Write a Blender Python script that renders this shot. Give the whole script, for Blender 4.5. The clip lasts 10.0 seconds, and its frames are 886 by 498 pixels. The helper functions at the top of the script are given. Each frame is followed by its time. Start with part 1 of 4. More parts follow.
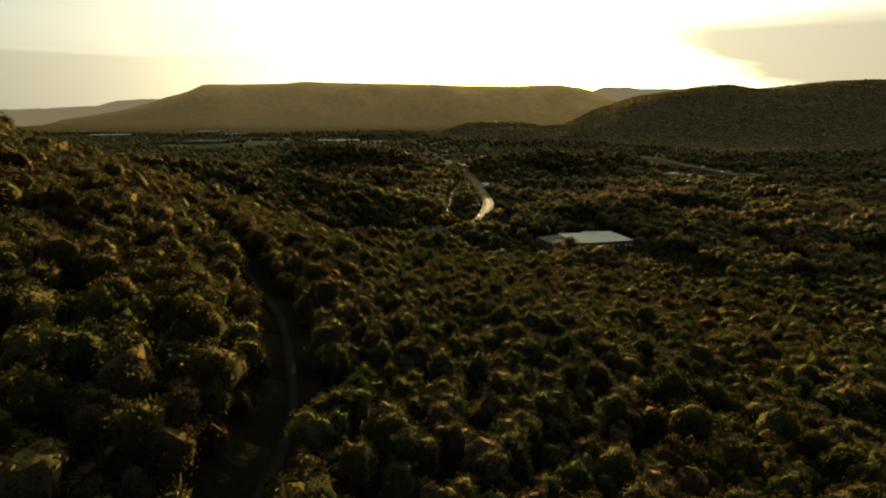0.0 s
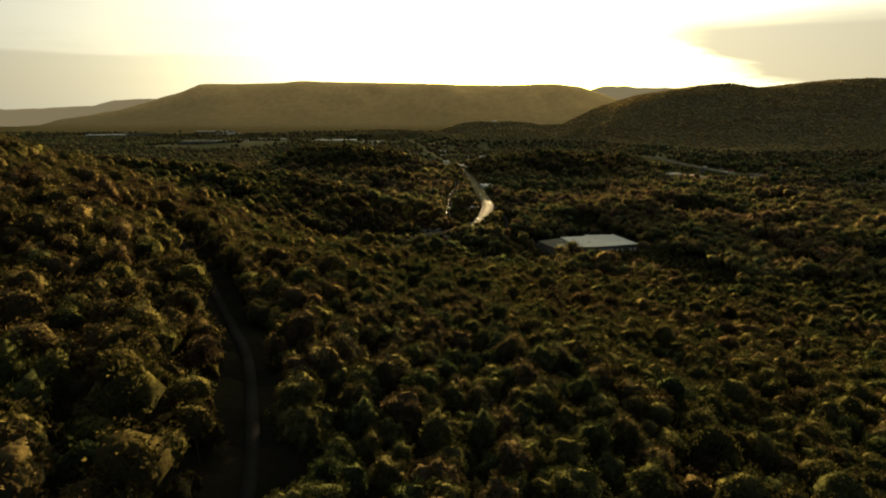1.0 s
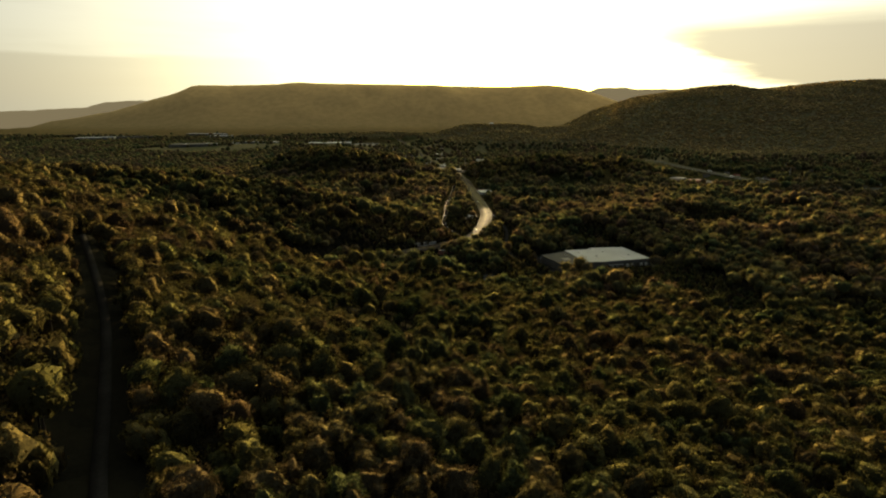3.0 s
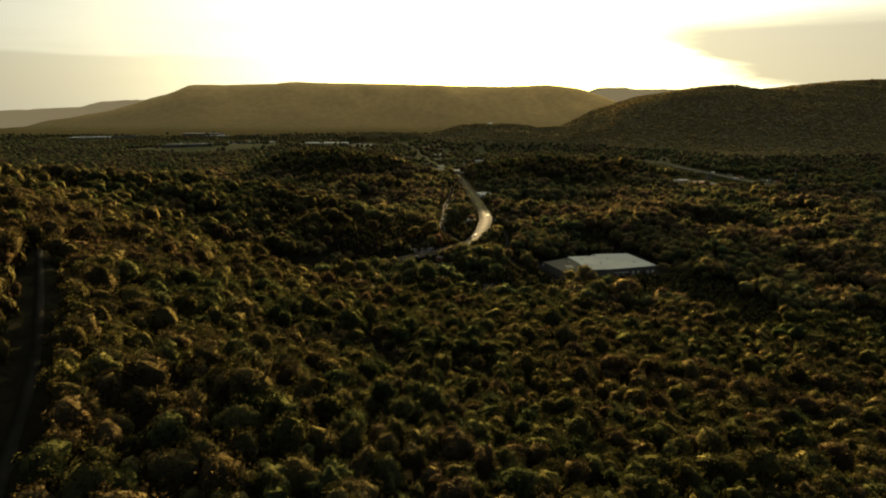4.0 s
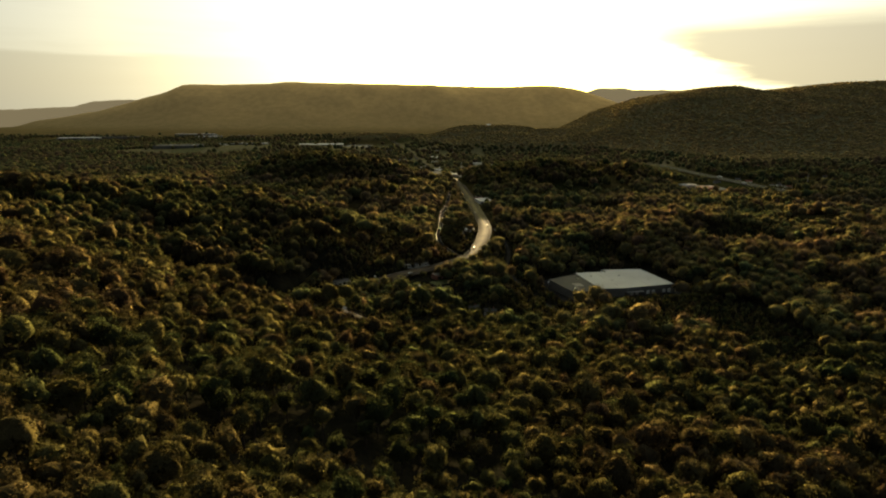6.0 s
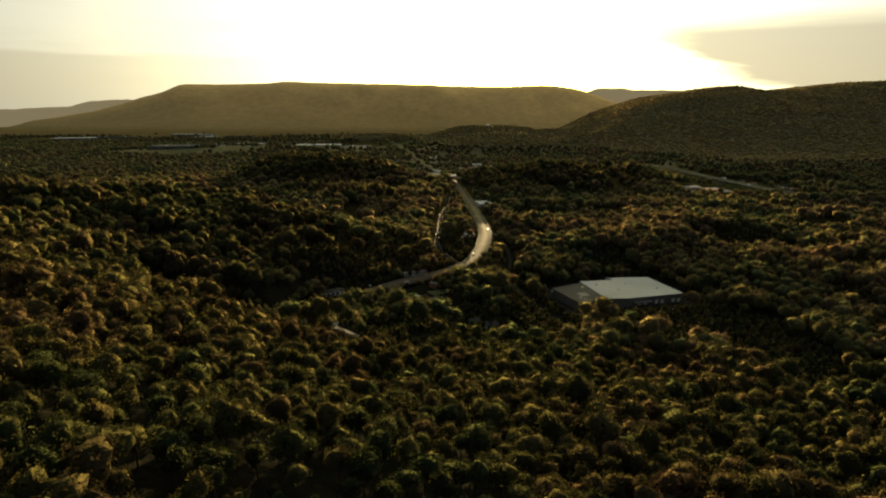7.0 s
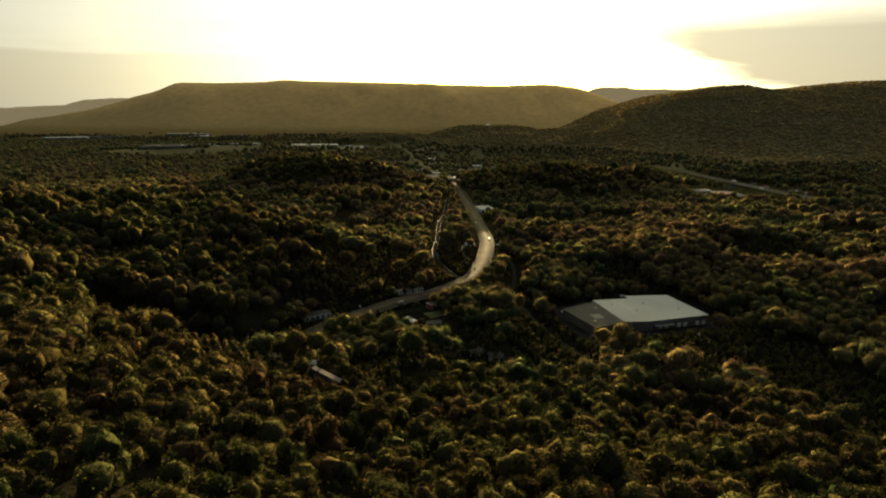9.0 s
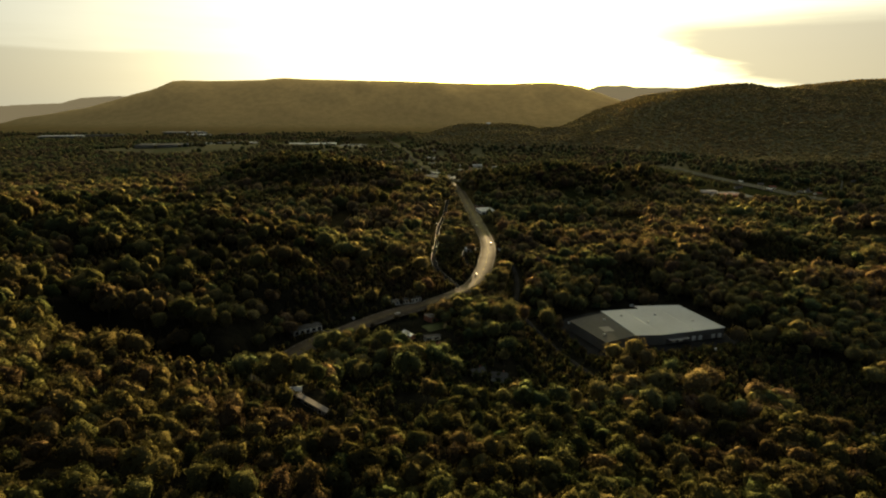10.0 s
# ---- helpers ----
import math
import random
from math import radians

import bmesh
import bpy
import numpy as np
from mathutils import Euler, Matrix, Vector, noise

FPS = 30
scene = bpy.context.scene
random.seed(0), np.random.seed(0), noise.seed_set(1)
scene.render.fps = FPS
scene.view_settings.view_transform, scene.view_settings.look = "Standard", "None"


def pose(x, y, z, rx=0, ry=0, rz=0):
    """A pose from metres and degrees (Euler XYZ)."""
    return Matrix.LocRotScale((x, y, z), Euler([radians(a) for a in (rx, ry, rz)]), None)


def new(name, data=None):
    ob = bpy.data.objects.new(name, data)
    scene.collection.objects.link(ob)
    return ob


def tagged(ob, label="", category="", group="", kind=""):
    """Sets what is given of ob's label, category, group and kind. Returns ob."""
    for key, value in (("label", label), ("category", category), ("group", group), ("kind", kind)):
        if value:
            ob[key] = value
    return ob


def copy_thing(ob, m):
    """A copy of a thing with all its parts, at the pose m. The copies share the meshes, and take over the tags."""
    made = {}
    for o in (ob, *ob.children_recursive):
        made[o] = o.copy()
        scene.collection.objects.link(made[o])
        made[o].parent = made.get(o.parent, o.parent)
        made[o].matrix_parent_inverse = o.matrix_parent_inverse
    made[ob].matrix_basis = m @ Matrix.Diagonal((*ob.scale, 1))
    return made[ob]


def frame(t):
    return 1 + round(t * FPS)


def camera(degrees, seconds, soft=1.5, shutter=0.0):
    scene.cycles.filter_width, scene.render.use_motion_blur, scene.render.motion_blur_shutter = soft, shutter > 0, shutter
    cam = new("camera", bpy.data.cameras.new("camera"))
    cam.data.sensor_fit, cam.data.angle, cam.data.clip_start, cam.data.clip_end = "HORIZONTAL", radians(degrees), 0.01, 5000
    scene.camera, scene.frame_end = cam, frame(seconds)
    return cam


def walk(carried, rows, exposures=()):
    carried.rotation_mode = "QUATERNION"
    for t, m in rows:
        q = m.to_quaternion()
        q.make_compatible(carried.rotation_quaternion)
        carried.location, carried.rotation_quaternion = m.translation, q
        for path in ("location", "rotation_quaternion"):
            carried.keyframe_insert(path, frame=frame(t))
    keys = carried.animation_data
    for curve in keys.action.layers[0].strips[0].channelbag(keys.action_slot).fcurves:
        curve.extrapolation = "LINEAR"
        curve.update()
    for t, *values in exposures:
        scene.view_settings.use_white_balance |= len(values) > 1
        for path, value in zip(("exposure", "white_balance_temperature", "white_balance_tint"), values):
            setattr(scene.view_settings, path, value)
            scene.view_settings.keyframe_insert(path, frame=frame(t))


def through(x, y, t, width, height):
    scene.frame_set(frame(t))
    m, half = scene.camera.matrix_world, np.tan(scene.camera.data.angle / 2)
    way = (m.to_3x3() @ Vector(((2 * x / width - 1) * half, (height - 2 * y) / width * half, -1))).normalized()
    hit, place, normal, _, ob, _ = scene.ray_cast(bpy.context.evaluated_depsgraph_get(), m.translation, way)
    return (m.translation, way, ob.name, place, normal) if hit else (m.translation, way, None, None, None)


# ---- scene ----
cam = camera(77.4, 10.0, soft=2.05)
METRES, EYE, TILT, LEAN, TURN = 280.0, 176.0, -14.5, 0.0, 0.0
ROWS = [
    (0.0, 0.0, 0.0, 0.0, 0.0, 0.0, 0.0),
    (0.5, 0.001, 0.0418, 0.0118, -0.07, -0.05, 0.04),
    (1.0, 0.0022, 0.0815, 0.0233, -0.13, -0.07, 0.12),
    (1.5, 0.0037, 0.1313, 0.0376, -0.23, -0.0, 0.17),
    (2.0, 0.0052, 0.1749, 0.0504, -0.3, 0.04, 0.18),
    (2.5, 0.0068, 0.2236, 0.0649, -0.38, 0.08, 0.22),
    (4.0, 0.0123, 0.3699, 0.1077, -0.61, 0.04, 0.2),
    (4.5, 0.014, 0.4185, 0.122, -0.69, 0.03, 0.18),
    (5.0, 0.0159, 0.4715, 0.1372, -0.78, 0.06, 0.19),
    (5.5, 0.0175, 0.5203, 0.1515, -0.84, 0.08, 0.17),
    (7.0, 0.0225, 0.6615, 0.1921, -0.99, 0.07, 0.14),
    (7.5, 0.0241, 0.7103, 0.2056, -1.03, 0.07, 0.14),
    (8.0, 0.0263, 0.7628, 0.2204, -1.04, 0.03, 0.1),
    (8.5, 0.0273, 0.8076, 0.2326, -1.08, 0.02, 0.09),
    (9.0, 0.0293, 0.8558, 0.2462, -1.07, -0.03, 0.09),
    (9.5, 0.031, 0.9125, 0.2619, -1.08, -0.13, 0.05),
    (10.0, 0.0331, 0.9609, 0.2748, -1.09, -0.2, 0.07),
]
walk(cam, [(t, pose(0, 0, EYE, TILT, LEAN, TURN) @ pose(METRES * x, METRES * y, METRES * z, 90 + pitch, roll, yaw)) for t, x, y, z, yaw, pitch, roll in ROWS])

# ---- world, sun, exposure ----
SUN_AZ, SUN_EL = radians(6.4), radians(5.8)
SUN = Vector((math.sin(SUN_AZ) * math.cos(SUN_EL), math.cos(SUN_AZ) * math.cos(SUN_EL), math.sin(SUN_EL)))
scene.view_settings.exposure = 1.0


def node(tree, kind, **values):
    """A shader node with its inputs and properties set by name."""
    n = tree.nodes.new(kind)
    for key, value in values.items():
        if key in n.inputs:
            n.inputs[key].default_value = value
        else:
            n.inputs[key.replace("_", " ").title()].default_value = value
    return n


def maths(tree, op, a, b=None, clamp=False):
    n = tree.nodes.new("ShaderNodeMath")
    n.operation, n.use_clamp = op, clamp
    for i, v in enumerate((a, b)):
        if v is None:
            continue
        if isinstance(v, (int, float)):
            n.inputs[i].default_value = v
        else:
            tree.links.new(v, n.inputs[i])
    return n.outputs[0]


def mixed(tree, fac, a, b, blend="MIX"):
    n = tree.nodes.new("ShaderNodeMix")
    n.data_type, n.blend_type = "RGBA", blend
    for slot, v in ((0, fac), (6, a), (7, b)):
        if isinstance(v, (int, float)):
            n.inputs[slot].default_value = v
        elif isinstance(v, tuple):
            n.inputs[slot].default_value = (*v, 1)
        else:
            tree.links.new(v, n.inputs[slot])
    return n.outputs[2]


def span(tree, value, a, b, lo=0.0, hi=1.0):
    n = tree.nodes.new("ShaderNodeMapRange")
    n.interpolation_type = "SMOOTHSTEP"
    tree.links.new(value, n.inputs[0])
    for i, v in enumerate((a, b, lo, hi)):
        n.inputs[i + 1].default_value = v
    return n.outputs[0]


def make_world():
    world = bpy.data.worlds.new("evening_sky")
    scene.world = world
    world.use_nodes = True
    t = world.node_tree
    back = t.nodes["Background"]
    sky = t.nodes.new("ShaderNodeTexSky")
    sky.sky_type, sky.sun_disc = "NISHITA", False
    sky.sun_elevation, sky.sun_rotation = SUN_EL, SUN_AZ
    sky.air_density, sky.dust_density, sky.ozone_density = 1.0, 2.5, 1.0
    where = t.nodes.new("ShaderNodeTexCoord").outputs["Generated"]
    dot = t.nodes.new("ShaderNodeVectorMath")
    dot.operation = "DOT_PRODUCT"
    t.links.new(where, dot.inputs[0])
    dot.inputs[1].default_value = SUN
    near = maths(t, "MAXIMUM", dot.outputs["Value"], 0.0)
    axes = t.nodes.new("ShaderNodeSeparateXYZ")
    t.links.new(where, axes.inputs[0])
    x, y, z = axes.outputs
    # thin evening haze that spreads the sun's light over the sky
    broad = maths(t, "MULTIPLY", maths(t, "POWER", near, 2.0), HAZE_BROAD)
    veil = mixed(t, 1.0, mixed(t, span(t, z, 0.02, 0.16), (1.0, 0.91, 0.62), (1.0, 0.95, 0.74)), broad, "MULTIPLY")
    veil = mixed(t, 1.0, veil, tuple(HAZE_BASE * c for c in (0.84, 0.96, 0.95)), "ADD")
    shelf = veil
    veil = mixed(t, 1.0, veil, mixed(t, 1.0, (1.0, 0.91, 0.50), maths(t, "MULTIPLY", maths(t, "POWER", near, 8.0), HAZE_WIDE), "MULTIPLY"), "ADD")
    tight = maths(t, "ADD", maths(t, "MULTIPLY", maths(t, "POWER", near, 30.0), HAZE_MIDDLE), maths(t, "MULTIPLY", maths(t, "POWER", near, 120.0), HAZE_TIGHT))
    veil = mixed(t, 1.0, veil, mixed(t, 1.0, (1.0, 0.86, 0.06), tight, "MULTIPLY"), "ADD")
    clear = mixed(t, 1.0, sky.outputs[0], (SKY_SHARE,) * 3, "MULTIPLY")
    total = mixed(t, 1.0, clear, veil, "ADD")
    # long low cloud banks, streaked along the horizon
    stretch = t.nodes.new("ShaderNodeMapping")
    stretch.inputs["Scale"].default_value = (2.2, 2.2, 26.0)
    t.links.new(where, stretch.inputs[0])
    ragged = node(t, "ShaderNodeTexNoise", Scale=1.6, Detail=7.0, Roughness=0.6)
    t.links.new(stretch.outputs[0], ragged.inputs["Vector"])
    wisp = maths(t, "SUBTRACT", ragged.outputs["Fac"], 0.5)
    bearing = maths(t, "ARCTAN2", x, y)
    # bank on the right: a wedge whose lower edge dips away from the sun
    high = maths(t, "ADD", z, maths(t, "MULTIPLY", wisp, 0.03))
    side = maths(t, "ADD", bearing, maths(t, "MULTIPLY", wisp, 0.12))
    under = maths(t, "SUBTRACT", 0.226, maths(t, "MULTIPLY", side, 0.36))
    bank_r = maths(t, "MULTIPLY", span(t, maths(t, "SUBTRACT", high, under), -0.006, 0.014), span(t, high, 0.142, 0.108))
    bank_r = maths(t, "MULTIPLY", bank_r, span(t, side, 0.30, 0.44))
    # bank on the left: a low shelf with a level top
    bank_l = maths(t, "MULTIPLY", span(t, high, 0.080, 0.070), span(t, side, -0.14, -0.60))
    faint = maths(t, "MULTIPLY", span(t, ragged.outputs["Fac"], 0.45, 0.75), 0.18)
    thin = maths(t, "MAXIMUM", maths(t, "MULTIPLY", bank_l, 0.55), faint)
    hazy = mixed(t, thin, total, mixed(t, 1.0, total, (0.66, 0.63, 0.58), "MULTIPLY"))
    cloud = mixed(t, 1.0, shelf, (0.88, 0.82, 0.72), "MULTIPLY")
    t.links.new(mixed(t, maths(t, "MULTIPLY", bank_r, 0.95), hazy, cloud), back.inputs["Color"])
    back.inputs["Strength"].default_value = 1.0


SKY_SHARE, HAZE_BASE, HAZE_BROAD, HAZE_WIDE, HAZE_MIDDLE, HAZE_TIGHT = 0.008, 0.06, 0.46, 0.65, 1.6, 8.0
make_world()
sun = new("sun", bpy.data.lights.new("sun", "SUN"))
sun.data.energy, sun.data.angle, sun.data.color = 5.0, radians(0.6), (1.0, 0.72, 0.36)
sun.matrix_world = SUN.to_track_quat("Z", "Y").to_matrix().to_4x4()


# ---- materials ----
def material(name):
    m = bpy.data.materials.new(name)
    m.use_nodes = True
    t = m.node_tree
    return m, t, t.nodes["Principled BSDF"]


def plain(name, colour, rough=0.8, metal=0.0, spread=0.25, scale=1.5, bump=0.1, spec=0.3):
    """A worn surface: colour with stains at two scales and a fine relief."""
    m, t, b = material(name)
    co = t.nodes.new("ShaderNodeTexCoord").outputs["Object"]
    big = node(t, "ShaderNodeTexNoise", Scale=scale * 0.12, Detail=5.0)
    fine = node(t, "ShaderNodeTexNoise", Scale=scale * 2.5, Detail=3.0)
    for n in (big, fine):
        t.links.new(co, n.inputs["Vector"])
    v = maths(t, "ADD", maths(t, "MULTIPLY", big.outputs["Fac"], 0.65), maths(t, "MULTIPLY", fine.outputs["Fac"], 0.35))
    f = span(t, v, 0.3, 0.7)
    t.links.new(mixed(t, f, tuple(c * (1 - spread) for c in colour), tuple(min(1, c * (1 + spread)) for c in colour)), b.inputs["Base Color"])
    b.inputs["Roughness"].default_value, b.inputs["Metallic"].default_value = rough, metal
    b.inputs["Specular IOR Level"].default_value = spec
    h = node(t, "ShaderNodeBump", Strength=bump, Distance=0.05)
    t.links.new(fine.outputs["Fac"], h.inputs["Height"])
    t.links.new(h.outputs[0], b.inputs["Normal"])
    return m


def foliage(name, source, colours, light=(0.09, 0.087, 0.05), through=0.16, downy=0.3, waxy=0.34):
    """Leaves of one wood: green, olive, ochre and rust trees, lit through by the sun."""
    m, t, b = material(name)
    t.nodes.remove(b)
    out = t.nodes["Material Output"]
    if source == "object":
        tone = t.nodes.new("ShaderNodeObjectInfo").outputs["Random"]
    else:
        a = t.nodes.new("ShaderNodeAttribute")
        a.attribute_name = "tone"
        tone = a.outputs["Fac"]
    ramp = t.nodes.new("ShaderNodeValToRGB")
    t.links.new(tone, ramp.inputs[0])
    e = ramp.color_ramp.elements
    for p in range(1, len(colours) - 1):
        e.new(p / (len(colours) - 1))
    for k, c in zip(e, colours):
        k.color = (*c, 1)
    co = t.nodes.new("ShaderNodeTexCoord").outputs["Object"]
    tufts = node(t, "ShaderNodeTexNoise", Scale=2.3, Detail=5.0, Roughness=0.75)
    t.links.new(co, tufts.inputs["Vector"])
    leaf = t.nodes.new("ShaderNodeNewGeometry").outputs["Random Per Island"]
    shade = mixed(t, maths(t, "MULTIPLY", leaf, 0.16), ramp.outputs[0], light)
    depth = span(t, tufts.outputs["Fac"], 0.34, 0.68, 0.65, 1.35)
    shade = mixed(t, 1.0, shade, depth, "MULTIPLY")
    shade = mixed(t, 1.0, shade, span(t, leaf, 0.0, 1.0, 0.85, 1.18), "MULTIPLY")
    d = node(t, "ShaderNodeBsdfDiffuse", Roughness=0.6)
    g = node(t, "ShaderNodeBsdfTranslucent")
    t.links.new(shade, d.inputs["Color"])
    t.links.new(mixed(t, 1.0, shade, (2.8, 2.5, 1.7), "MULTIPLY"), g.inputs["Color"])
    relief = node(t, "ShaderNodeBump", Strength=0.6, Distance=0.5)
    t.links.new(tufts.outputs["Fac"], relief.inputs["Height"])
    boughs = node(t, "ShaderNodeTexNoise", Scale=0.62, Detail=3.0, Roughness=0.6)
    t.links.new(co, boughs.inputs["Vector"])
    heap = node(t, "ShaderNodeBump", Strength=0.45, Distance=1.4)
    t.links.new(boughs.outputs["Fac"], heap.inputs["Height"])
    t.links.new(heap.outputs[0], relief.inputs["Normal"])
    t.links.new(relief.outputs[0], d.inputs["Normal"])
    mix = t.nodes.new("ShaderNodeMixShader")
    mix.inputs[0].default_value = through
    t.links.new(d.outputs[0], mix.inputs[1])
    t.links.new(g.outputs[0], mix.inputs[2])
    # downy young leaves that catch low light along their edges
    down = node(t, "ShaderNodeBsdfSheen", Roughness=0.45)
    t.links.new(mixed(t, 1.0, shade, tuple(downy * c for c in (5.2, 4.5, 3.1)), "MULTIPLY"), down.inputs["Color"])
    t.links.new(relief.outputs[0], down.inputs["Normal"])
    both = t.nodes.new("ShaderNodeAddShader")
    t.links.new(mix.outputs[0], both.inputs[0])
    t.links.new(down.outputs[0], both.inputs[1])
    # waxy leaf faces that send the low sun on
    gloss = node(t, "ShaderNodeBsdfGlossy", Roughness=0.72)
    skim = node(t, "ShaderNodeFresnel", IOR=1.45)
    t.links.new(relief.outputs[0], skim.inputs["Normal"])
    gold = mixed(t, 1.0, shade, tuple(waxy * c for c in (11.0, 9.0, 4.6)), "MULTIPLY")
    t.links.new(mixed(t, 1.0, gold, skim.outputs[0], "MULTIPLY"), gloss.inputs["Color"])
    t.links.new(relief.outputs[0], gloss.inputs["Normal"])
    all_three = t.nodes.new("ShaderNodeAddShader")
    t.links.new(both.outputs[0], all_three.inputs[0])
    t.links.new(gloss.outputs[0], all_three.inputs[1])
    t.links.new(all_three.outputs[0], out.inputs["Surface"])
    return m


def woodland_floor():
    """Ground under and between the trees; far slopes read as a closed canopy."""
    m, t, b = material("woodland_ground")
    co = t.nodes.new("ShaderNodeTexCoord").outputs["Object"]
    patch = node(t, "ShaderNodeTexNoise", Scale=0.006, Detail=6.0, Roughness=0.6)
    crowns = node(t, "ShaderNodeTexVoronoi", Scale=0.07)
    shaded_litter = node(t, "ShaderNodeTexNoise", Scale=0.6, Detail=4.0)
    for n in (patch, crowns, shaded_litter):
        t.links.new(co, n.inputs["Vector"])
    c = mixed(t, span(t, patch.outputs["Fac"], 0.35, 0.65), (0.050, 0.055, 0.018), (0.095, 0.075, 0.028))
    folds = node(t, "ShaderNodeTexNoise", Scale=0.02, Detail=6.0, Roughness=0.6)
    t.links.new(co, folds.inputs["Vector"])
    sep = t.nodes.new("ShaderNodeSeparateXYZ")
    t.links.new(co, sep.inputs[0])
    # nearer ground: the clearings' deep shade is put into this dark colour
    c = mixed(t, span(t, sep.outputs[1], 700, 1500, 0.93, 0.25), c, mixed(t, shaded_litter.outputs["Fac"], (0.007, 0.0075, 0.006), (0.018, 0.017, 0.013)))
    # fields and lawns of the open valley beyond the woods, paled to imitate haze
    field = node(t, "ShaderNodeTexVoronoi", Scale=0.008)
    t.links.new(co, field.inputs["Vector"])
    c = mixed(t, maths(t, "MULTIPLY", span(t, sep.outputs[1], 1650, 1900), span(t, sep.outputs[1], 2900, 2600)), c, mixed(t, field.outputs["Color"], (0.15, 0.15, 0.065), (0.25, 0.21, 0.115)))
    # far slopes lightened with distance and height: haze put into the ground colour
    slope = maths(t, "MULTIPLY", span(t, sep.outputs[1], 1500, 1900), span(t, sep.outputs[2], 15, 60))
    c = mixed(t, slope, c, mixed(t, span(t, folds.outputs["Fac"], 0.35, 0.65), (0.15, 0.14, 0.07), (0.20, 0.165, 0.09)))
    # grey-brown woods on the long mountain, haze put into their pale colour
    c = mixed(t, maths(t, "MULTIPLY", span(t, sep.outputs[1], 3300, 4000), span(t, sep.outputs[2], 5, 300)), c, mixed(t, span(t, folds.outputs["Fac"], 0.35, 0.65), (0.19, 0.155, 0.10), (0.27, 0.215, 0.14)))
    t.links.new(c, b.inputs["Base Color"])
    b.inputs["Roughness"].default_value, b.inputs["Specular IOR Level"].default_value = 1.0, 0.0
    h = node(t, "ShaderNodeBump", Strength=0.6, Distance=12.0)
    t.links.new(maths(t, "SUBTRACT", folds.outputs["Fac"], maths(t, "MULTIPLY", crowns.outputs["Distance"], 0.6)), h.inputs["Height"])
    t.links.new(h.outputs[0], b.inputs["Normal"])
    # golden gloss added on the long mountain to imitate the glow of sunlit haze
    gloss = node(t, "ShaderNodeBsdfGlossy", Color=(0.85, 0.62, 0.27, 1), Roughness=0.66)
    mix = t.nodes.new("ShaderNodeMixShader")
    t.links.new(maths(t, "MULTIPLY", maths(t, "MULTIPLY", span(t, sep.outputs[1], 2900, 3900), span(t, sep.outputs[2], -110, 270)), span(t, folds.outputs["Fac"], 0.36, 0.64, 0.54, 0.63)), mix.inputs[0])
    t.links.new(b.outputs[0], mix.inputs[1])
    t.links.new(gloss.outputs[0], mix.inputs[2])
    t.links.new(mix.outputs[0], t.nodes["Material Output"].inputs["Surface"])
    return m


SPRING = ((0.025, 0.040, 0.019), (0.056, 0.057, 0.024), (0.040, 0.050, 0.022), (0.053, 0.046, 0.025), (0.058, 0.045, 0.028))
SPRING = tuple(tuple(w * c for w, c in zip((0.65, 0.67, 0.88), SPRING[k])) for k in (0, 2, 1, 3, 4))
LEAF_THING = foliage("leaves", "object", tuple(tuple(w * c for w, c in zip((1.15, 1.18, 1.1), k)) for k in SPRING))
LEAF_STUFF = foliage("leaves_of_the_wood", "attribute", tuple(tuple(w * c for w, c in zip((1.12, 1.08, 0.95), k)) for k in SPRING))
# same spring colours scaled up: haze-lit brightness is put into the leaf colour
LEAF_VALLEY = foliage("haze_lit_valley_leaves", "attribute", tuple(tuple(w * c for w, c in zip((2.3, 2.1, 2.0), k)) for k in SPRING))
# pale leaf colour takes the place of haze before the mountain slope
LEAF_DISTANT = foliage("haze_paled_slope_wood", "attribute", ((0.22, 0.20, 0.10), (0.26, 0.215, 0.11), (0.27, 0.21, 0.115)), (0.25, 0.20, 0.11), 0.2, 0.15, 0.10)
BARK = plain("bark", (0.055, 0.044, 0.034), 0.95, bump=0.5)
MOTORWAY_GREY = plain("worn_motorway_concrete", (0.13, 0.12, 0.105), 0.95, scale=0.4, spec=0.05)
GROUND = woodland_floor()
ASPHALT = plain("asphalt", (0.085, 0.068, 0.048), 0.80, scale=0.6, spread=0.3, spec=0.035)
KERB = plain("worn_smooth_kerb", (0.30, 0.27, 0.22), 0.6, scale=0.7, spec=0.3)
OLD_ASPHALT = plain("weathered_dark_asphalt", (0.032, 0.031, 0.029), 1.0, scale=0.6, spread=0.3, spec=0.0)
# near-black dirt: shade of the clearing's tall trees is put into the colour
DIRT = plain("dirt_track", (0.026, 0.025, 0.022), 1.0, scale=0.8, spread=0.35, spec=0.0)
GRASS = plain("mown_grass", (0.075, 0.085, 0.025), 0.95, scale=0.5, spread=0.4, bump=0.4)
WHITE_LINE = plain("road_paint_white", (0.36, 0.36, 0.34), 0.9, spec=0.05)
YELLOW_LINE = plain("road_paint_yellow", (0.33, 0.25, 0.06), 0.9, spec=0.05)
CONCRETE = plain("concrete", (0.26, 0.245, 0.22), 0.9, scale=0.7, spec=0.1)
ROOF_WHITE = plain("white_membrane_roof", (0.50, 0.51, 0.49), 0.85, scale=0.25, spread=0.10)
ROOF_GREY = plain("grey_gravel_roof", (0.075, 0.073, 0.068), 0.95, scale=0.3, spread=0.22)
WALL_METAL = plain("ribbed_wall_sheet", (0.13, 0.125, 0.115), 0.6, scale=0.4)
WALL_WHITE = plain("white_siding", (0.68, 0.67, 0.63), 0.7)
WALL_BRICK = plain("red_brick_wall", (0.30, 0.13, 0.09), 0.9)
ROOF_RED = plain("faded_red_roof", (0.26, 0.09, 0.06), 0.8)
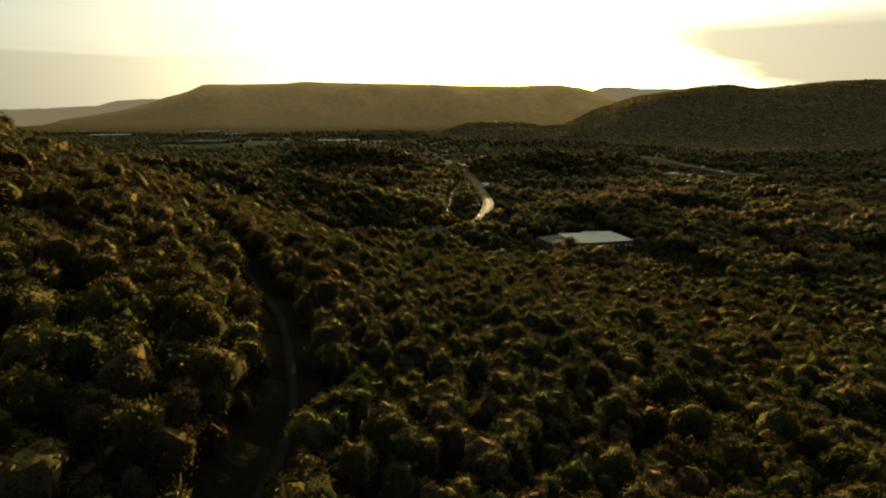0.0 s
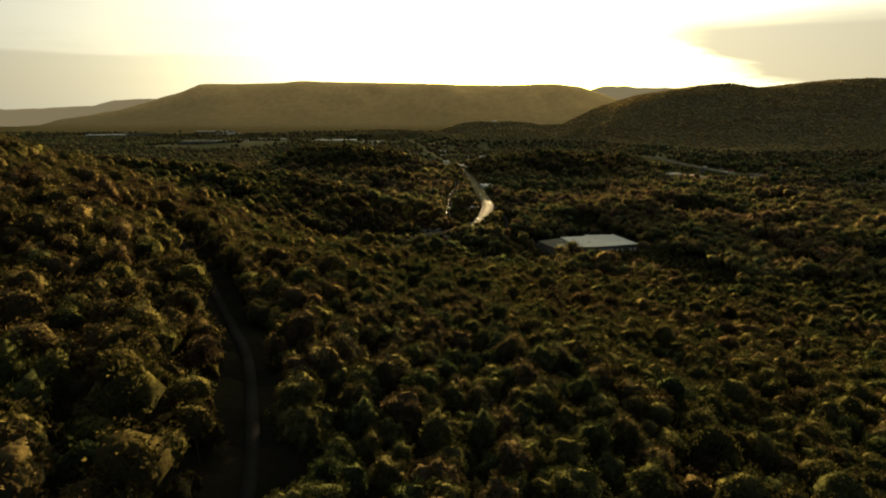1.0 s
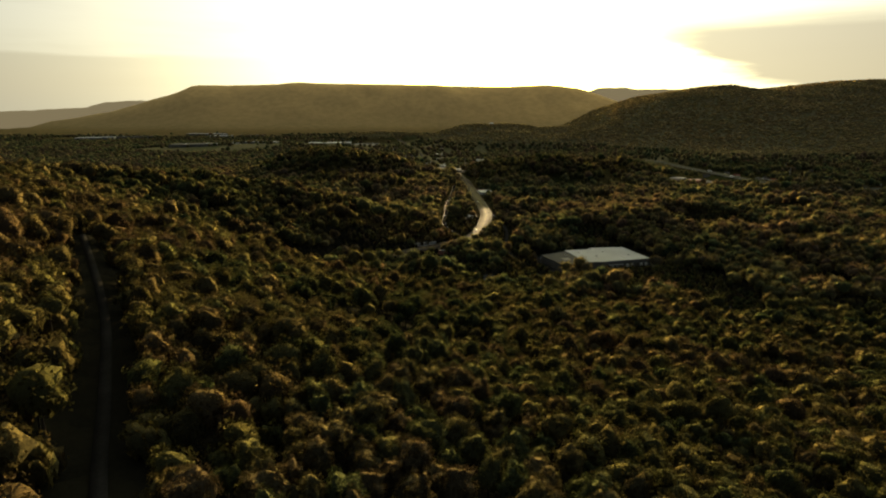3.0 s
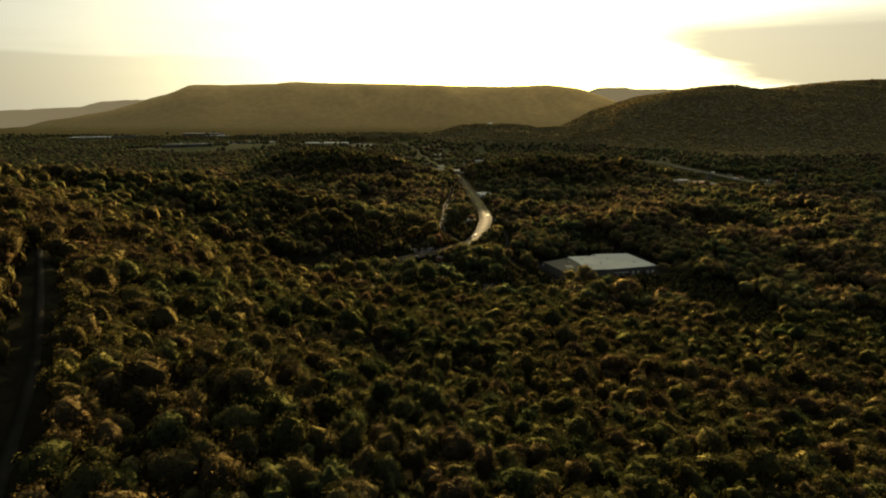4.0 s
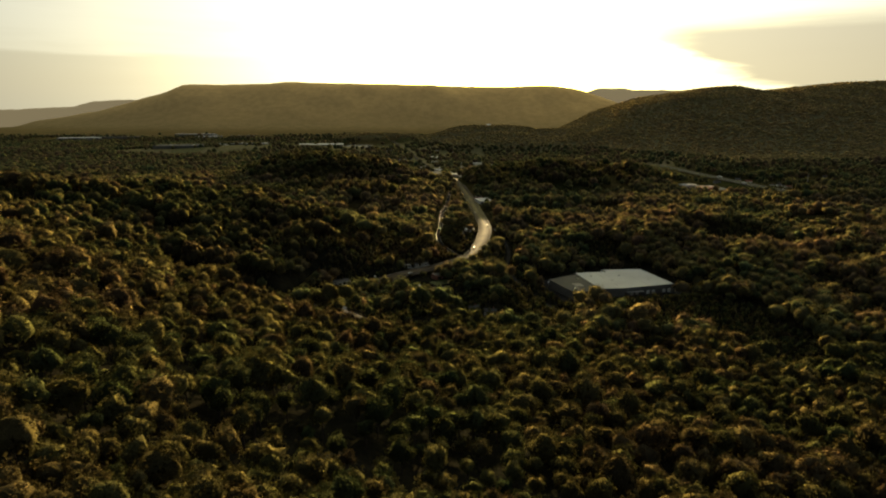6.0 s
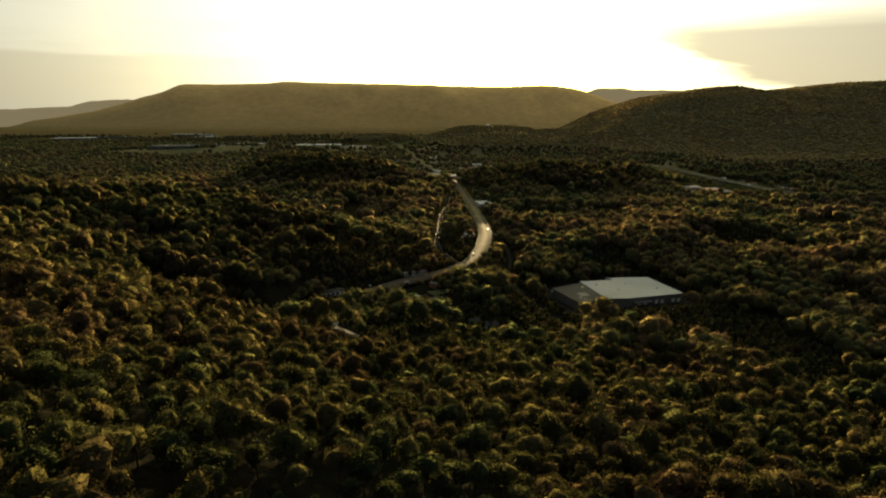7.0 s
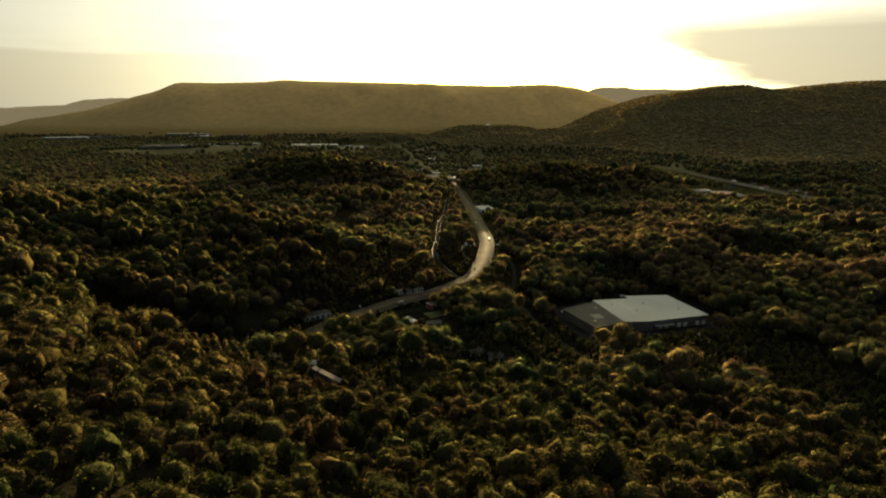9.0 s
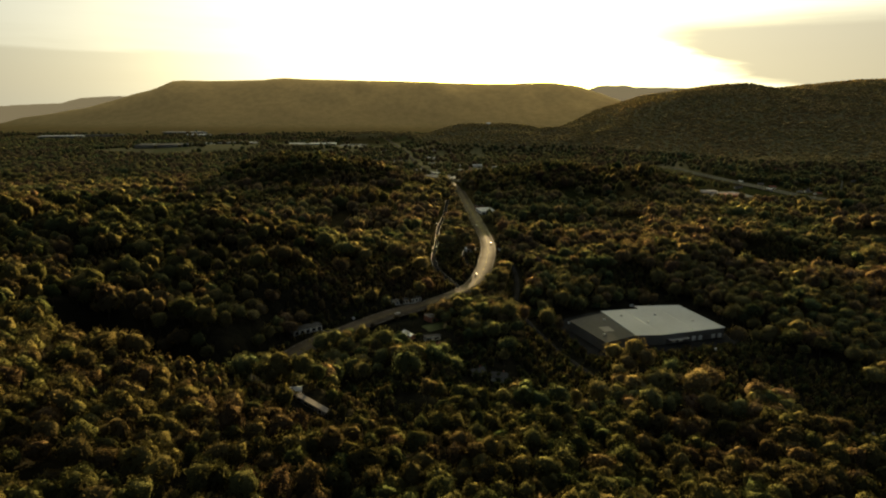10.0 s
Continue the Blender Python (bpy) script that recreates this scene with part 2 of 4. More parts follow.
ROOF_LONG = plain("weathered_brown_grey_roof", (0.22, 0.19, 0.16), 0.85, scale=0.5)
ROOF_SHINGLE = plain("dark_shingles", (0.12, 0.11, 0.105), 0.9)
ROOF_METAL = plain("bare_metal_roof", (0.62, 0.63, 0.64), 0.28, metal=0.9, spread=0.12)
DARK_GLASS = plain("dark_glazing", (0.03, 0.035, 0.04), 0.12, spread=0.1, bump=0.0, spec=0.6)
TYRE = plain("tyre_rubber", (0.02, 0.02, 0.02), 0.9)
STEEL = plain("galvanised_steel", (0.5, 0.5, 0.49), 0.4, metal=0.8)


def far_air():
    """Distance on the horizon, so deep in evening haze that the air's own light is all that shows."""
    m, t, b = material("far_distance")
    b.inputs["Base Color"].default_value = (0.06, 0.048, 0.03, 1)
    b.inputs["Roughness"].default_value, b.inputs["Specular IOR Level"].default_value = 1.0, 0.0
    # the haze's light is put into the ridges as emission
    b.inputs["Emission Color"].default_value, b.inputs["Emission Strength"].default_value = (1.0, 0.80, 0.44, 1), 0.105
    return m


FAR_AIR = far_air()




# ---- lie of the land ----
def smooth(a, b, v):
    k = np.clip((v - a) / (b - a), 0, 1)
    return k * k * (3 - 2 * k)


GRAIN = np.random.default_rng(5).random((256, 256))


def ripple(x, y, size):
    """Smooth value noise from -1 to 1 with bumps of about that size in metres."""
    u, v = np.asarray(x, float) / size, np.asarray(y, float) / size
    i, j = np.floor(u).astype(int), np.floor(v).astype(int)
    a, b = u - i, v - j
    a, b = a * a * (3 - 2 * a), b * b * (3 - 2 * b)
    g = lambda p, q: GRAIN[p % 256, q % 256]
    low = g(i, j) * (1 - a) + g(i + 1, j) * a
    high = g(i, j + 1) * (1 - a) + g(i + 1, j + 1) * a
    return 2 * (low * (1 - b) + high * b) - 1


def curve(points, step=6.0):
    """A smooth line through the points (Catmull-Rom), as an array."""
    p = np.array([points[0], *points, points[-1]], float)
    out = []
    for k in range(1, len(p) - 2):
        n = max(2, int(np.linalg.norm(p[k + 1] - p[k]) / step))
        s = np.linspace(0, 1, n, endpoint=False)[:, None]
        a, b, c, d = p[k - 1], p[k], p[k + 1], p[k + 2]
        out.append(0.5 * (2 * b + (c - a) * s + (2 * a - 5 * b + 4 * c - d) * s ** 2 + (3 * b - a - 3 * c + d) * s ** 3))
    return np.vstack([*out, p[-1:]])


def away(line, x, y):
    """Distance in plan from a line, and the line's height at the nearest point."""
    x, y = np.asarray(x, float), np.asarray(y, float)
    best, z = np.full(x.shape, 1e9), np.zeros(x.shape)
    for a, b in zip(line[:-1], line[1:]):
        dx, dy = b[0] - a[0], b[1] - a[1]
        k = np.clip(((x - a[0]) * dx + (y - a[1]) * dy) / (dx * dx + dy * dy + 1e-9), 0, 1)
        d = np.hypot(x - a[0] - k * dx, y - a[1] - k * dy)
        z = np.where(d < best, a[2] + k * (b[2] - a[2]), z)
        best = np.minimum(best, d)
    return best, z


HIGHWAY = curve([(-200, 588, 22), (-150, 581, 18), (-118, 583, 16.5), (-103, 597, 16), (-92, 622, 15.2), (-79, 648, 15.2), (-61, 669, 15.2), (-43, 690, 15.2), (-22, 711, 15.2), (6, 732, 15.2), (27, 753, 15.2), (45, 777, 15), (57, 811, 14.8),
                 (68, 864, 14.4), (77, 929, 13.4), (79, 999, 12.4), (77, 1088, 11.2), (74, 1198, 10.2), (71, 1299, 9.3), (66, 1422, 8.4)])
TRACK = curve([(-40, 0, 121), (-33, 24, 120), (-29, 46, 119), (-28, 72, 118), (-28, 85, 118), (-30, 99, 118), (-35, 116, 118), (-45, 143, 119), (-56, 163, 119), (-72, 192, 118), (-97, 235, 117), (-130, 285, 117), (-175, 350, 117)])
SIDE_ROAD = curve([(40, 764, 14.8), (31, 794, 12), (19, 838, 10), (12, 874, 9.5), (11, 926, 8.5), (15, 985, 7), (18, 1073, 6), (29, 1180, 6), (38, 1319, 6.5)], 8)
LOOP_ROAD = curve([(54.7, 800, 14.8), (54.7, 812, 14.2), (54.0, 829, 14), (49.8, 850, 14), (46, 872, 13.6), (45.0, 896, 13.4), (48, 918, 13)])
LANE = curve([(97, 876, 10), (98, 842, 8), (93, 796, 8), (85, 748, 8), (90, 705, 7), (102, 660, 5), (118, 618, 5)])
MOTORWAY = curve([(690, 1850, 11), (695, 1815, 11), (713, 1604, 11), (727, 1483, 11), (743, 1353, 11), (778, 1277, 11), (831, 1254, 11), (960, 1215, 11), (1200, 1170, 11)], 20)
TOWN_ROAD = curve([(66, 1422, 8.4), (57, 1521, 9), (16, 1698, 9), (-33, 1915, 10), (-98, 2394, 12), (-215, 3050, 16)], 20)


def hump(x, y, cx, cy, rx, ry, h, turn=0.0):
    c, s = math.cos(radians(turn)), math.sin(radians(turn))
    u, v = (x - cx) * c + (y - cy) * s, -(x - cx) * s + (y - cy) * c
    return h * np.exp(-((u / rx) ** 2 + (v / ry) ** 2) ** 1.6)


def natural(x, y):
    """Height of the ground before roads and yards were cut into it."""
    x, y = np.asarray(x, float), np.asarray(y, float)
    far = smooth(500, 1500, y)
    base = 1.5 * ripple(x, y, 60) + (3 + 5 * far) * ripple(x + 91, y, 260) * smooth(560, 900, y)
    # the wooded spur below the flight line: high on its left, falling ahead and to the right
    a, b = np.clip(x, -340, 330) / 300, np.clip(y, 60, 640) / 300
    spur = (132.2 + 3.1 * b - 61.5 * b ** 2 + 17.8 * b ** 3 - 60.3 * a - 26.0 * a * b + 18.0 * a * b ** 2 + 9.8 * a ** 2 + 7.9 * a ** 2 * b - 2.3 * a ** 3) - 13
    spur = spur + 2.5 * ripple(x, y, 42) + 3.5 * ripple(x + 40, y, 110) * smooth(150, 330, y + np.abs(x))
    spur = spur * (1 - smooth(600, 1150, y + 0.15 * x)) * (1 - 0.6 * smooth(500, 1200, -y)) * (1 - smooth(330, 900, x))
    swell = smooth(540, 740, y) * (1 - smooth(1250, 1550, y)) * np.maximum(0, 0.3 + ripple(0.55 * x + 31, 1.3 * y, 80)) * 10 * smooth(40, 130, np.hypot(x - 190, 0.8 * (y - 690)))
    z = np.maximum(base, 0) + swell + np.logaddexp(0, (spur - 4) / 6) * 6
    # knolls in the valley
    for k in ((-255, 1520, 190, 150, 50, 0), (190, 1430, 140, 150, 30, 0), (400, 1440, 170, 150, 29, 0), (-100, 1180, 105, 65, 20, 0), (-330, 1180, 200, 80, 16, 10),
              (245, 855, 120, 45, 12, 0), (340, 900, 130, 60, 10, 0), (-260, 900, 150, 90, 14, 0), (270, 2760, 340, 240, 92, 0), (360, 2450, 330, 120, 46, 0), (-260, 3050, 300, 160, 44, 0),
              (-700, 2500, 500, 160, 22, 0), (900, 1750, 300, 120, 18, 0)):
        z = z + hump(x, y, *k)
    for k in ((-10, 240, 100, 125, 6, 0), (-118, 718, 60, 34, 18, 40), (-40, 522, 42, 34, -9, 0), (-62, 582, 44, 30, -13, 0), (390, 620, 130, 120, -6, 0), (-15, 1150, 60, 60, -6, 0), (-135, 845, 90, 50, 8, 0), (-400, 910, 110, 80, -8, 0)):
        z = z + hump(x, y, *k)
    rough = 0.5 * ripple(x, y, 420) + 0.3 * ripple(x, y, 170) + 0.2 * ripple(x, y, 70)
    # long flat-topped mountain across the valley
    top = np.interp(x, (-5200, -4300, -3350, -2800, -2490, -2180, -1930, -1700, -1100, -300, 400, 900, 1130, 1200, 1320, 1420, 1700, 2300), (4, 5, 6, 100, 166, 262, 348, 352, 366, 352, 336, 328, 304, 284, 232, 195, 150, 90))
    rise = smooth(3650, 4750, y + 60 * ripple(x, y, 500))
    z = z + (top - 6) * (0.55 * rise + 0.45 * rise ** 3) + (34 * rough + 16 * ripple(x, 0.25 * y, 130)) * rise * (1 - smooth(4450, 4750, y))
    # wooded mountain on the other side
    top = np.interp(x, (480, 640, 830, 1000, 1180, 1320, 1450, 1590, 1800, 2000, 2400, 5200), (0, 55, 160, 215, 247, 267, 252, 250, 272, 292, 285, 260))
    rise = smooth(1500, 2720, y + 90 * ripple(x, y, 600) + 0.10 * (x - 1300))
    z = z + top * (0.7 * rise + 0.3 * rise ** 2) * (1 - 0.9 * smooth(2950, 3900, y)) + 34 * rough * rise * smooth(480, 1000, x) * (1 - smooth(2600, 2750, y))
    return z


YARDS = [(-86, 671, 15, 7, 33, 15.0), (413, 872, 66, 34, -12, 4.4), (190, 712, 74, 50, 13, 0.0), (-2, 672, 26, 40, 38, 12.5), (-51, 520, 18, 11, -45, 41.0), (58, 925, 22, 16, 0, 11.5), (98, 1172, 20, 34, 10, 9.5), (590, 1375, 70, 60, 0, 6.0)]


def height(x, y):
    z = natural(x, y)
    for line, flat, fade in ((HIGHWAY, 13, 34), (TRACK, 4, 13), (SIDE_ROAD, 7, 20), (LOOP_ROAD, 5, 14), (LANE, 5, 14), (MOTORWAY, 18, 50), (TOWN_ROAD, 14, 40)):
        d, level = away(line, x, y)
        z = z + (level - 0.25 - z) * (1 - smooth(flat, fade, d))
    for cx, cy, rx, ry, turn, level in YARDS:
        c, s = math.cos(radians(turn)), math.sin(radians(turn))
        u, v = np.abs((x - cx) * c + (y - cy) * s), np.abs(-(x - cx) * s + (y - cy) * c)
        z = z + (level - z) * (1 - smooth(0, 22, np.maximum(u - rx, v - ry)))
    return z


# ---- mesh helpers ----
def mesh_from(name, verts, faces, mats, tone=None, index=None, flat=True, normals=None):
    """A mesh from arrays; faces is a list of arrays with 3 or 4 corners each."""
    me = bpy.data.meshes.new(name)
    verts = np.asarray(verts, np.float32)
    faces = [np.asarray(f, np.int32) for f in faces if len(f)]
    loops = np.concatenate([f.ravel() for f in faces])
    sizes = np.concatenate([np.full(len(f), f.shape[1], np.int32) for f in faces])
    me.vertices.add(len(verts))
    me.vertices.foreach_set("co", verts.ravel())
    me.loops.add(len(loops))
    me.loops.foreach_set("vertex_index", loops)
    me.polygons.add(len(sizes))
    me.polygons.foreach_set("loop_start", np.concatenate([[0], np.cumsum(sizes)[:-1]]).astype(np.int32))
    me.polygons.foreach_set("loop_total", sizes)
    for m in mats:
        me.materials.append(m)
    if index is not None:
        me.polygons.foreach_set("material_index", np.asarray(index, np.int32))
    me.polygons.foreach_set("use_smooth", np.full(len(sizes), not flat))
    if tone is not None:
        me.attributes.new("tone", "FLOAT", "POINT").data.foreach_set("value", np.asarray(tone, np.float32))
    if normals is not None:
        me.attributes.new("custom_normal", "FLOAT_VECTOR", "POINT").data.foreach_set("vector", np.asarray(normals, np.float32).ravel())
    me.update(calc_edges=True)
    return me


def part(name, bm, mat, parent=None, label=""):
    """Links a bmesh as one mesh object, under a thing or a part."""
    me = bpy.data.meshes.new(name)
    bm.normal_update()
    bm.to_mesh(me)
    bm.free()
    me.materials.append(mat)
    ob = new(name, me)
    ob.parent = parent
    return tagged(ob, label)


def box(bm, x0, x1, y0, y1, z0, z1, bevel=0.0):
    r = bmesh.ops.create_cube(bm, size=1.0)
    bmesh.ops.transform(bm, matrix=Matrix.LocRotScale(((x0 + x1) / 2, (y0 + y1) / 2, (z0 + z1) / 2), None, (x1 - x0, y1 - y0, z1 - z0)), verts=r["verts"])
    if bevel:
        edges = list({e for v in r["verts"] for e in v.link_edges})
        bmesh.ops.bevel(bm, geom=edges, offset=bevel, segments=1, affect="EDGES", clamp_overlap=True)
    return bm


def boxed(name, dims, mat, parent=None, label="", bevel=0.0):
    return part(name, box(bmesh.new(), *dims, bevel), mat, parent, label)


def prism(name, outline, z0, z1, mat, parent=None, label=""):
    """An upright block on a plan outline."""
    bm = bmesh.new()
    f = bm.faces.new([bm.verts.new((x, y, z0)) for x, y in outline])
    r = bmesh.ops.extrude_face_region(bm, geom=[f])
    bmesh.ops.translate(bm, vec=(0, 0, z1 - z0), verts=[v for v in r["geom"] if isinstance(v, bmesh.types.BMVert)])
    bmesh.ops.recalc_face_normals(bm, faces=bm.faces)
    return part(name, bm, mat, parent, label)


def ribbon(line, left, right, lift=0.0, thick=0.0):
    """A strip along a line, between two offsets to its right-hand side."""
    d = np.gradient(line[:, :2], axis=0)
    d /= np.linalg.norm(d, axis=1)[:, None]
    side = np.stack([d[:, 1], -d[:, 0]], 1)
    n = len(line)
    a = np.column_stack([line[:, :2] + side * left, line[:, 2] + lift])
    b = np.column_stack([line[:, :2] + side * right, line[:, 2] + lift])
    v = [a, b]
    i = np.arange(n - 1)
    f = [np.stack([i, i + n, i + n + 1, i + 1], 1)]
    if thick:
        v += [a - (0, 0, thick), b - (0, 0, thick)]
        f += [np.stack([i + 2 * n, i, i + 1, i + 2 * n + 1], 1), np.stack([i + n, i + 3 * n, i + 3 * n + 1, i + n + 1], 1)]
    return np.vstack(v), [np.vstack(f)]


def strip(name, line, left, right, mat, lift=0.0, thick=0.0, parent=None, label="", category=""):
    ob = new(name, mesh_from(name, *ribbon(line, left, right, lift, thick), [mat], flat=False))
    ob.parent = parent
    return tagged(ob, label, category)


# ---- ground ----
def far_ridge(x, tops, y, deep):
    """A range on the horizon: its crest with a slope on either side."""
    k = np.linspace(x[0], x[-1], 90)
    crest = np.interp(k, x, tops) + 5 * ripple(k, 0 * k, 130) + 3 * ripple(k, 0 * k, 47)
    rows = [(y - deep, 0.0), (y - 0.5 * deep, 0.5), (y - 0.2 * deep, 0.84), (y, 1.0), (y + deep, 0.0)]
    v = np.vstack([np.column_stack([k, np.full(90, r), crest * h - 30 * (h == 0)]) for r, h in rows])
    i = (np.arange(4)[:, None] * 90 + np.arange(89)[None, :]).ravel()
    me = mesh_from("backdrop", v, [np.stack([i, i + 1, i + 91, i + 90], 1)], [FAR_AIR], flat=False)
    return tagged(new("backdrop", me), "pale hazy mountain range on the far horizon", "mountains", kind="structure")


def make_ground():
    ahead = [20.0]
    while ahead[-1] < 4980:
        ahead.append(ahead[-1] + max(5.5, 0.0125 * ahead[-1]))
    rows = np.array([-4900, -3500, -2400, -1600, -1000, -600, -350, -200, -110, -50, *ahead, 5100, 5280])
    u = np.linspace(-1, 1, 201)
    u = 0.3 * u + 0.7 * u ** 3
    wide = 420 + 1.02 * np.abs(rows)
    x, y = wide[:, None] * u[None, :], np.repeat(rows[:, None], len(u), 1)
    z = height(x, y)
    n, m = x.shape
    i = (np.arange(n - 1)[:, None] * m + np.arange(m - 1)[None, :]).ravel()
    faces = np.stack([i, i + 1, i + m + 1, i + m], 1)
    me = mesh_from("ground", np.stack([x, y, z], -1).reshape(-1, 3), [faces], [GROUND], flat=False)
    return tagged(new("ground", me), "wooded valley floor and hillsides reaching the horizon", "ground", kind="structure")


make_ground()
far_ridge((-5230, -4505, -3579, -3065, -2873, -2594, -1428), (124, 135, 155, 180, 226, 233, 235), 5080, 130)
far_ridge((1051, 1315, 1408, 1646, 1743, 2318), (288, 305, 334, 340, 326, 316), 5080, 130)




# ---- trees ----
def icosphere(level):
    bm = bmesh.new()
    bmesh.ops.create_icosphere(bm, subdivisions=level, radius=1.0)
    v = np.array([p.co for p in bm.verts])
    f = np.array([[q.index for q in p.verts] for p in bm.faces])
    bm.free()
    return v, f


ICO = {k: icosphere(k) for k in (1, 2, 3, 4)}


def facing(v, f):
    """Vertex normals of a triangle mesh."""
    face = np.cross(v[f[:, 1]] - v[f[:, 0]], v[f[:, 2]] - v[f[:, 0]])
    out = np.zeros_like(v)
    for k in range(3):
        np.add.at(out, f[:, k], face)
    return out / (np.linalg.norm(out, axis=1)[:, None] + 1e-9)


def crown(rng, leaves, size, core, tall=1.0):
    """Verts, triangles and normals of a lobed crown about 1 across the radius: heaped boughs, each thick with leaf sprays."""
    n = 30 if leaves > 400 else 20 if leaves > 90 else 13
    lobes = [(0, 0, 0.0, 0.56), (0, 0, -0.30, 0.58)]
    lean = rng.normal(0, 0.12, 2)
    for k in range(n):
        a, b = 2.4 * k + rng.uniform(-0.5, 0.5), math.asin(min(1.0, -0.30 + 1.30 * (k + rng.uniform(0, 1)) / n))
        small = rng.uniform(0.18, 0.34) if core > 2 else rng.uniform(0.22, 0.38) if leaves > 90 else rng.uniform(0.28, 0.42)
        r = rng.uniform(0.70, 1.16) - small
        lobes.append((r * math.cos(a) * math.cos(b) + lean[0] * b, r * math.sin(a) * math.cos(b) + lean[1] * b, r * tall * 0.92 * math.sin(b) + 0.03, small))
    lobes = np.array(lobes)
    v, f = ICO[core]
    reach = hull(lobes, v)
    p = v * reach[:, None]
    billow = sum(np.sin(p @ w + o) for w, o in zip(rng.normal(size=(7, 3)) * (7 if core > 2 else 5), rng.uniform(0, 6, 7))) / 7
    inner = v * ((0.88 if leaves > 90 else 0.93) * reach * (1 + (0.10 if core > 2 else 0.15) * billow + rng.uniform(-1, 1, len(v)) * (0.03 if core > 2 else 0.06)))[:, None]
    # the skirt hangs towards the ground
    inner[:, 2] *= np.where(inner[:, 2] < 0, 1.25, 1.0)
    turned = facing(inner, f)
    f = f[v[f].mean(1)[:, 2] > -0.3]
    if not leaves:
        return inner, f, turned
    pick = rng.choice(len(lobes) - 2, leaves, p=lobes[2:, 3] ** 2 / (lobes[2:, 3] ** 2).sum()) + 2
    d = rng.normal(size=(leaves, 3)) * 0.9 + lobes[pick, :3] * 0.9
    d[:, 2] += 0.7
    d /= np.linalg.norm(d, axis=1)[:, None]
    at = lobes[pick, :3] + d * (lobes[pick, 3] * rng.uniform(0.78, 1.10, leaves))[:, None]
    out = at / np.linalg.norm(at, axis=1)[:, None]
    far = hull(lobes, out)
    at = np.where((rng.random(leaves) < 0.35)[:, None], at, out * (far * (rng.uniform(0.86, 1.07, leaves)))[:, None])
    keep = (at[:, 2] > -0.5) & (np.linalg.norm(at, axis=1) > 0.82 * far)
    at, out, pick = at[keep], out[keep], pick[keep]
    # each spray turns with the bough that it grows on
    d = 0.6 * (at - lobes[pick, :3]) / lobes[pick, 3][:, None] + out
    d[:, 2] += 0.1
    d /= np.linalg.norm(d, axis=1)[:, None]
    k = len(at)
    # sprays lie at all angles, but their leaves follow the swell of the bough
    tilt = d + rng.normal(size=d.shape) * 0.55
    tilt /= np.linalg.norm(tilt, axis=1)[:, None]
    t = np.cross(tilt, rng.normal(size=d.shape))
    t /= np.linalg.norm(t, axis=1)[:, None] + 1e-9
    s = np.cross(tilt, t)
    soft = d + rng.normal(size=d.shape) * 0.14
    soft /= np.linalg.norm(soft, axis=1)[:, None]
    le, wi = size * rng.uniform(0.6, 1.5, (k, 1)), size * rng.uniform(0.5, 1.0, (k, 1))
    q = np.stack([at - t * le - s * wi * 0.6, at - t * le * 0.3 + s * wi * 1.2, at + t * le * 1.2], 1).reshape(-1, 3)
    return np.vstack([inner, q]), np.vstack([f, np.arange(3 * k).reshape(-1, 3) + len(inner)]), np.vstack([turned, np.repeat(soft, 3, 0)])


def hull(lobes, v):
    """How far the lobes reach from the crown's middle in each direction."""
    proj = (v[:, None, :] * lobes[None, :, :3]).sum(-1)
    perp2 = np.maximum((lobes[None, :, :3] ** 2).sum(-1) - proj ** 2, 0)
    hit = perp2 < lobes[None, :, 3] ** 2
    far = np.where(hit, proj + np.sqrt(np.maximum(lobes[None, :, 3] ** 2 - perp2, 0)), 0.35)
    return (far ** 14).mean(1) ** (1 / 14) * len(lobes) ** 0.058


def limb(bm, a, b, r0, r1, sides=6):
    a, b = Vector(a), Vector(b)
    r = bmesh.ops.create_cone(bm, cap_ends=False, segments=sides, radius1=r0, radius2=r1, depth=(b - a).length)
    bmesh.ops.transform(bm, matrix=Matrix.Translation((a + b) / 2) @ (b - a).to_track_quat("Z", "Y").to_matrix().to_4x4(), verts=r["verts"])


def tree_kind(rng, radius, tall):
    """One tree as a thing: a trunk with limbs, and a crown of leaf sprays."""
    root = new("tree")
    v, f, nrm = crown(rng, 1400, 0.038, 3, tall)
    v = v * radius
    v[:, 2] += 8.2 + radius * 0.3
    part("trunk", trunk_mesh(rng, radius), BARK, root)
    leafy = new("crown", mesh_from("crown", v, [f], [LEAF_THING], flat=False, normals=nrm))
    leafy.parent = root
    return root


def trunk_mesh(rng, radius):
    bm = bmesh.new()
    lean = rng.uniform(-0.5, 0.5, 2)
    limb(bm, (0, 0, -1.2), (lean[0] * 0.4, lean[1] * 0.4, 4.5), 0.34, 0.25, 8)
    limb(bm, (lean[0] * 0.4, lean[1] * 0.4, 4.4), (lean[0], lean[1], 9.8), 0.25, 0.13, 7)
    for k in range(6):
        a, h = 1.05 * k + rng.uniform(-0.3, 0.3), rng.uniform(5.0, 8.5)
        p = (lean[0] * h / 10, lean[1] * h / 10, h)
        limb(bm, p, (p[0] + radius * 0.55 * math.cos(a), p[1] + radius * 0.55 * math.sin(a), h + rng.uniform(1.8, 3.4)), 0.13, 0.05, 5)
    return bm


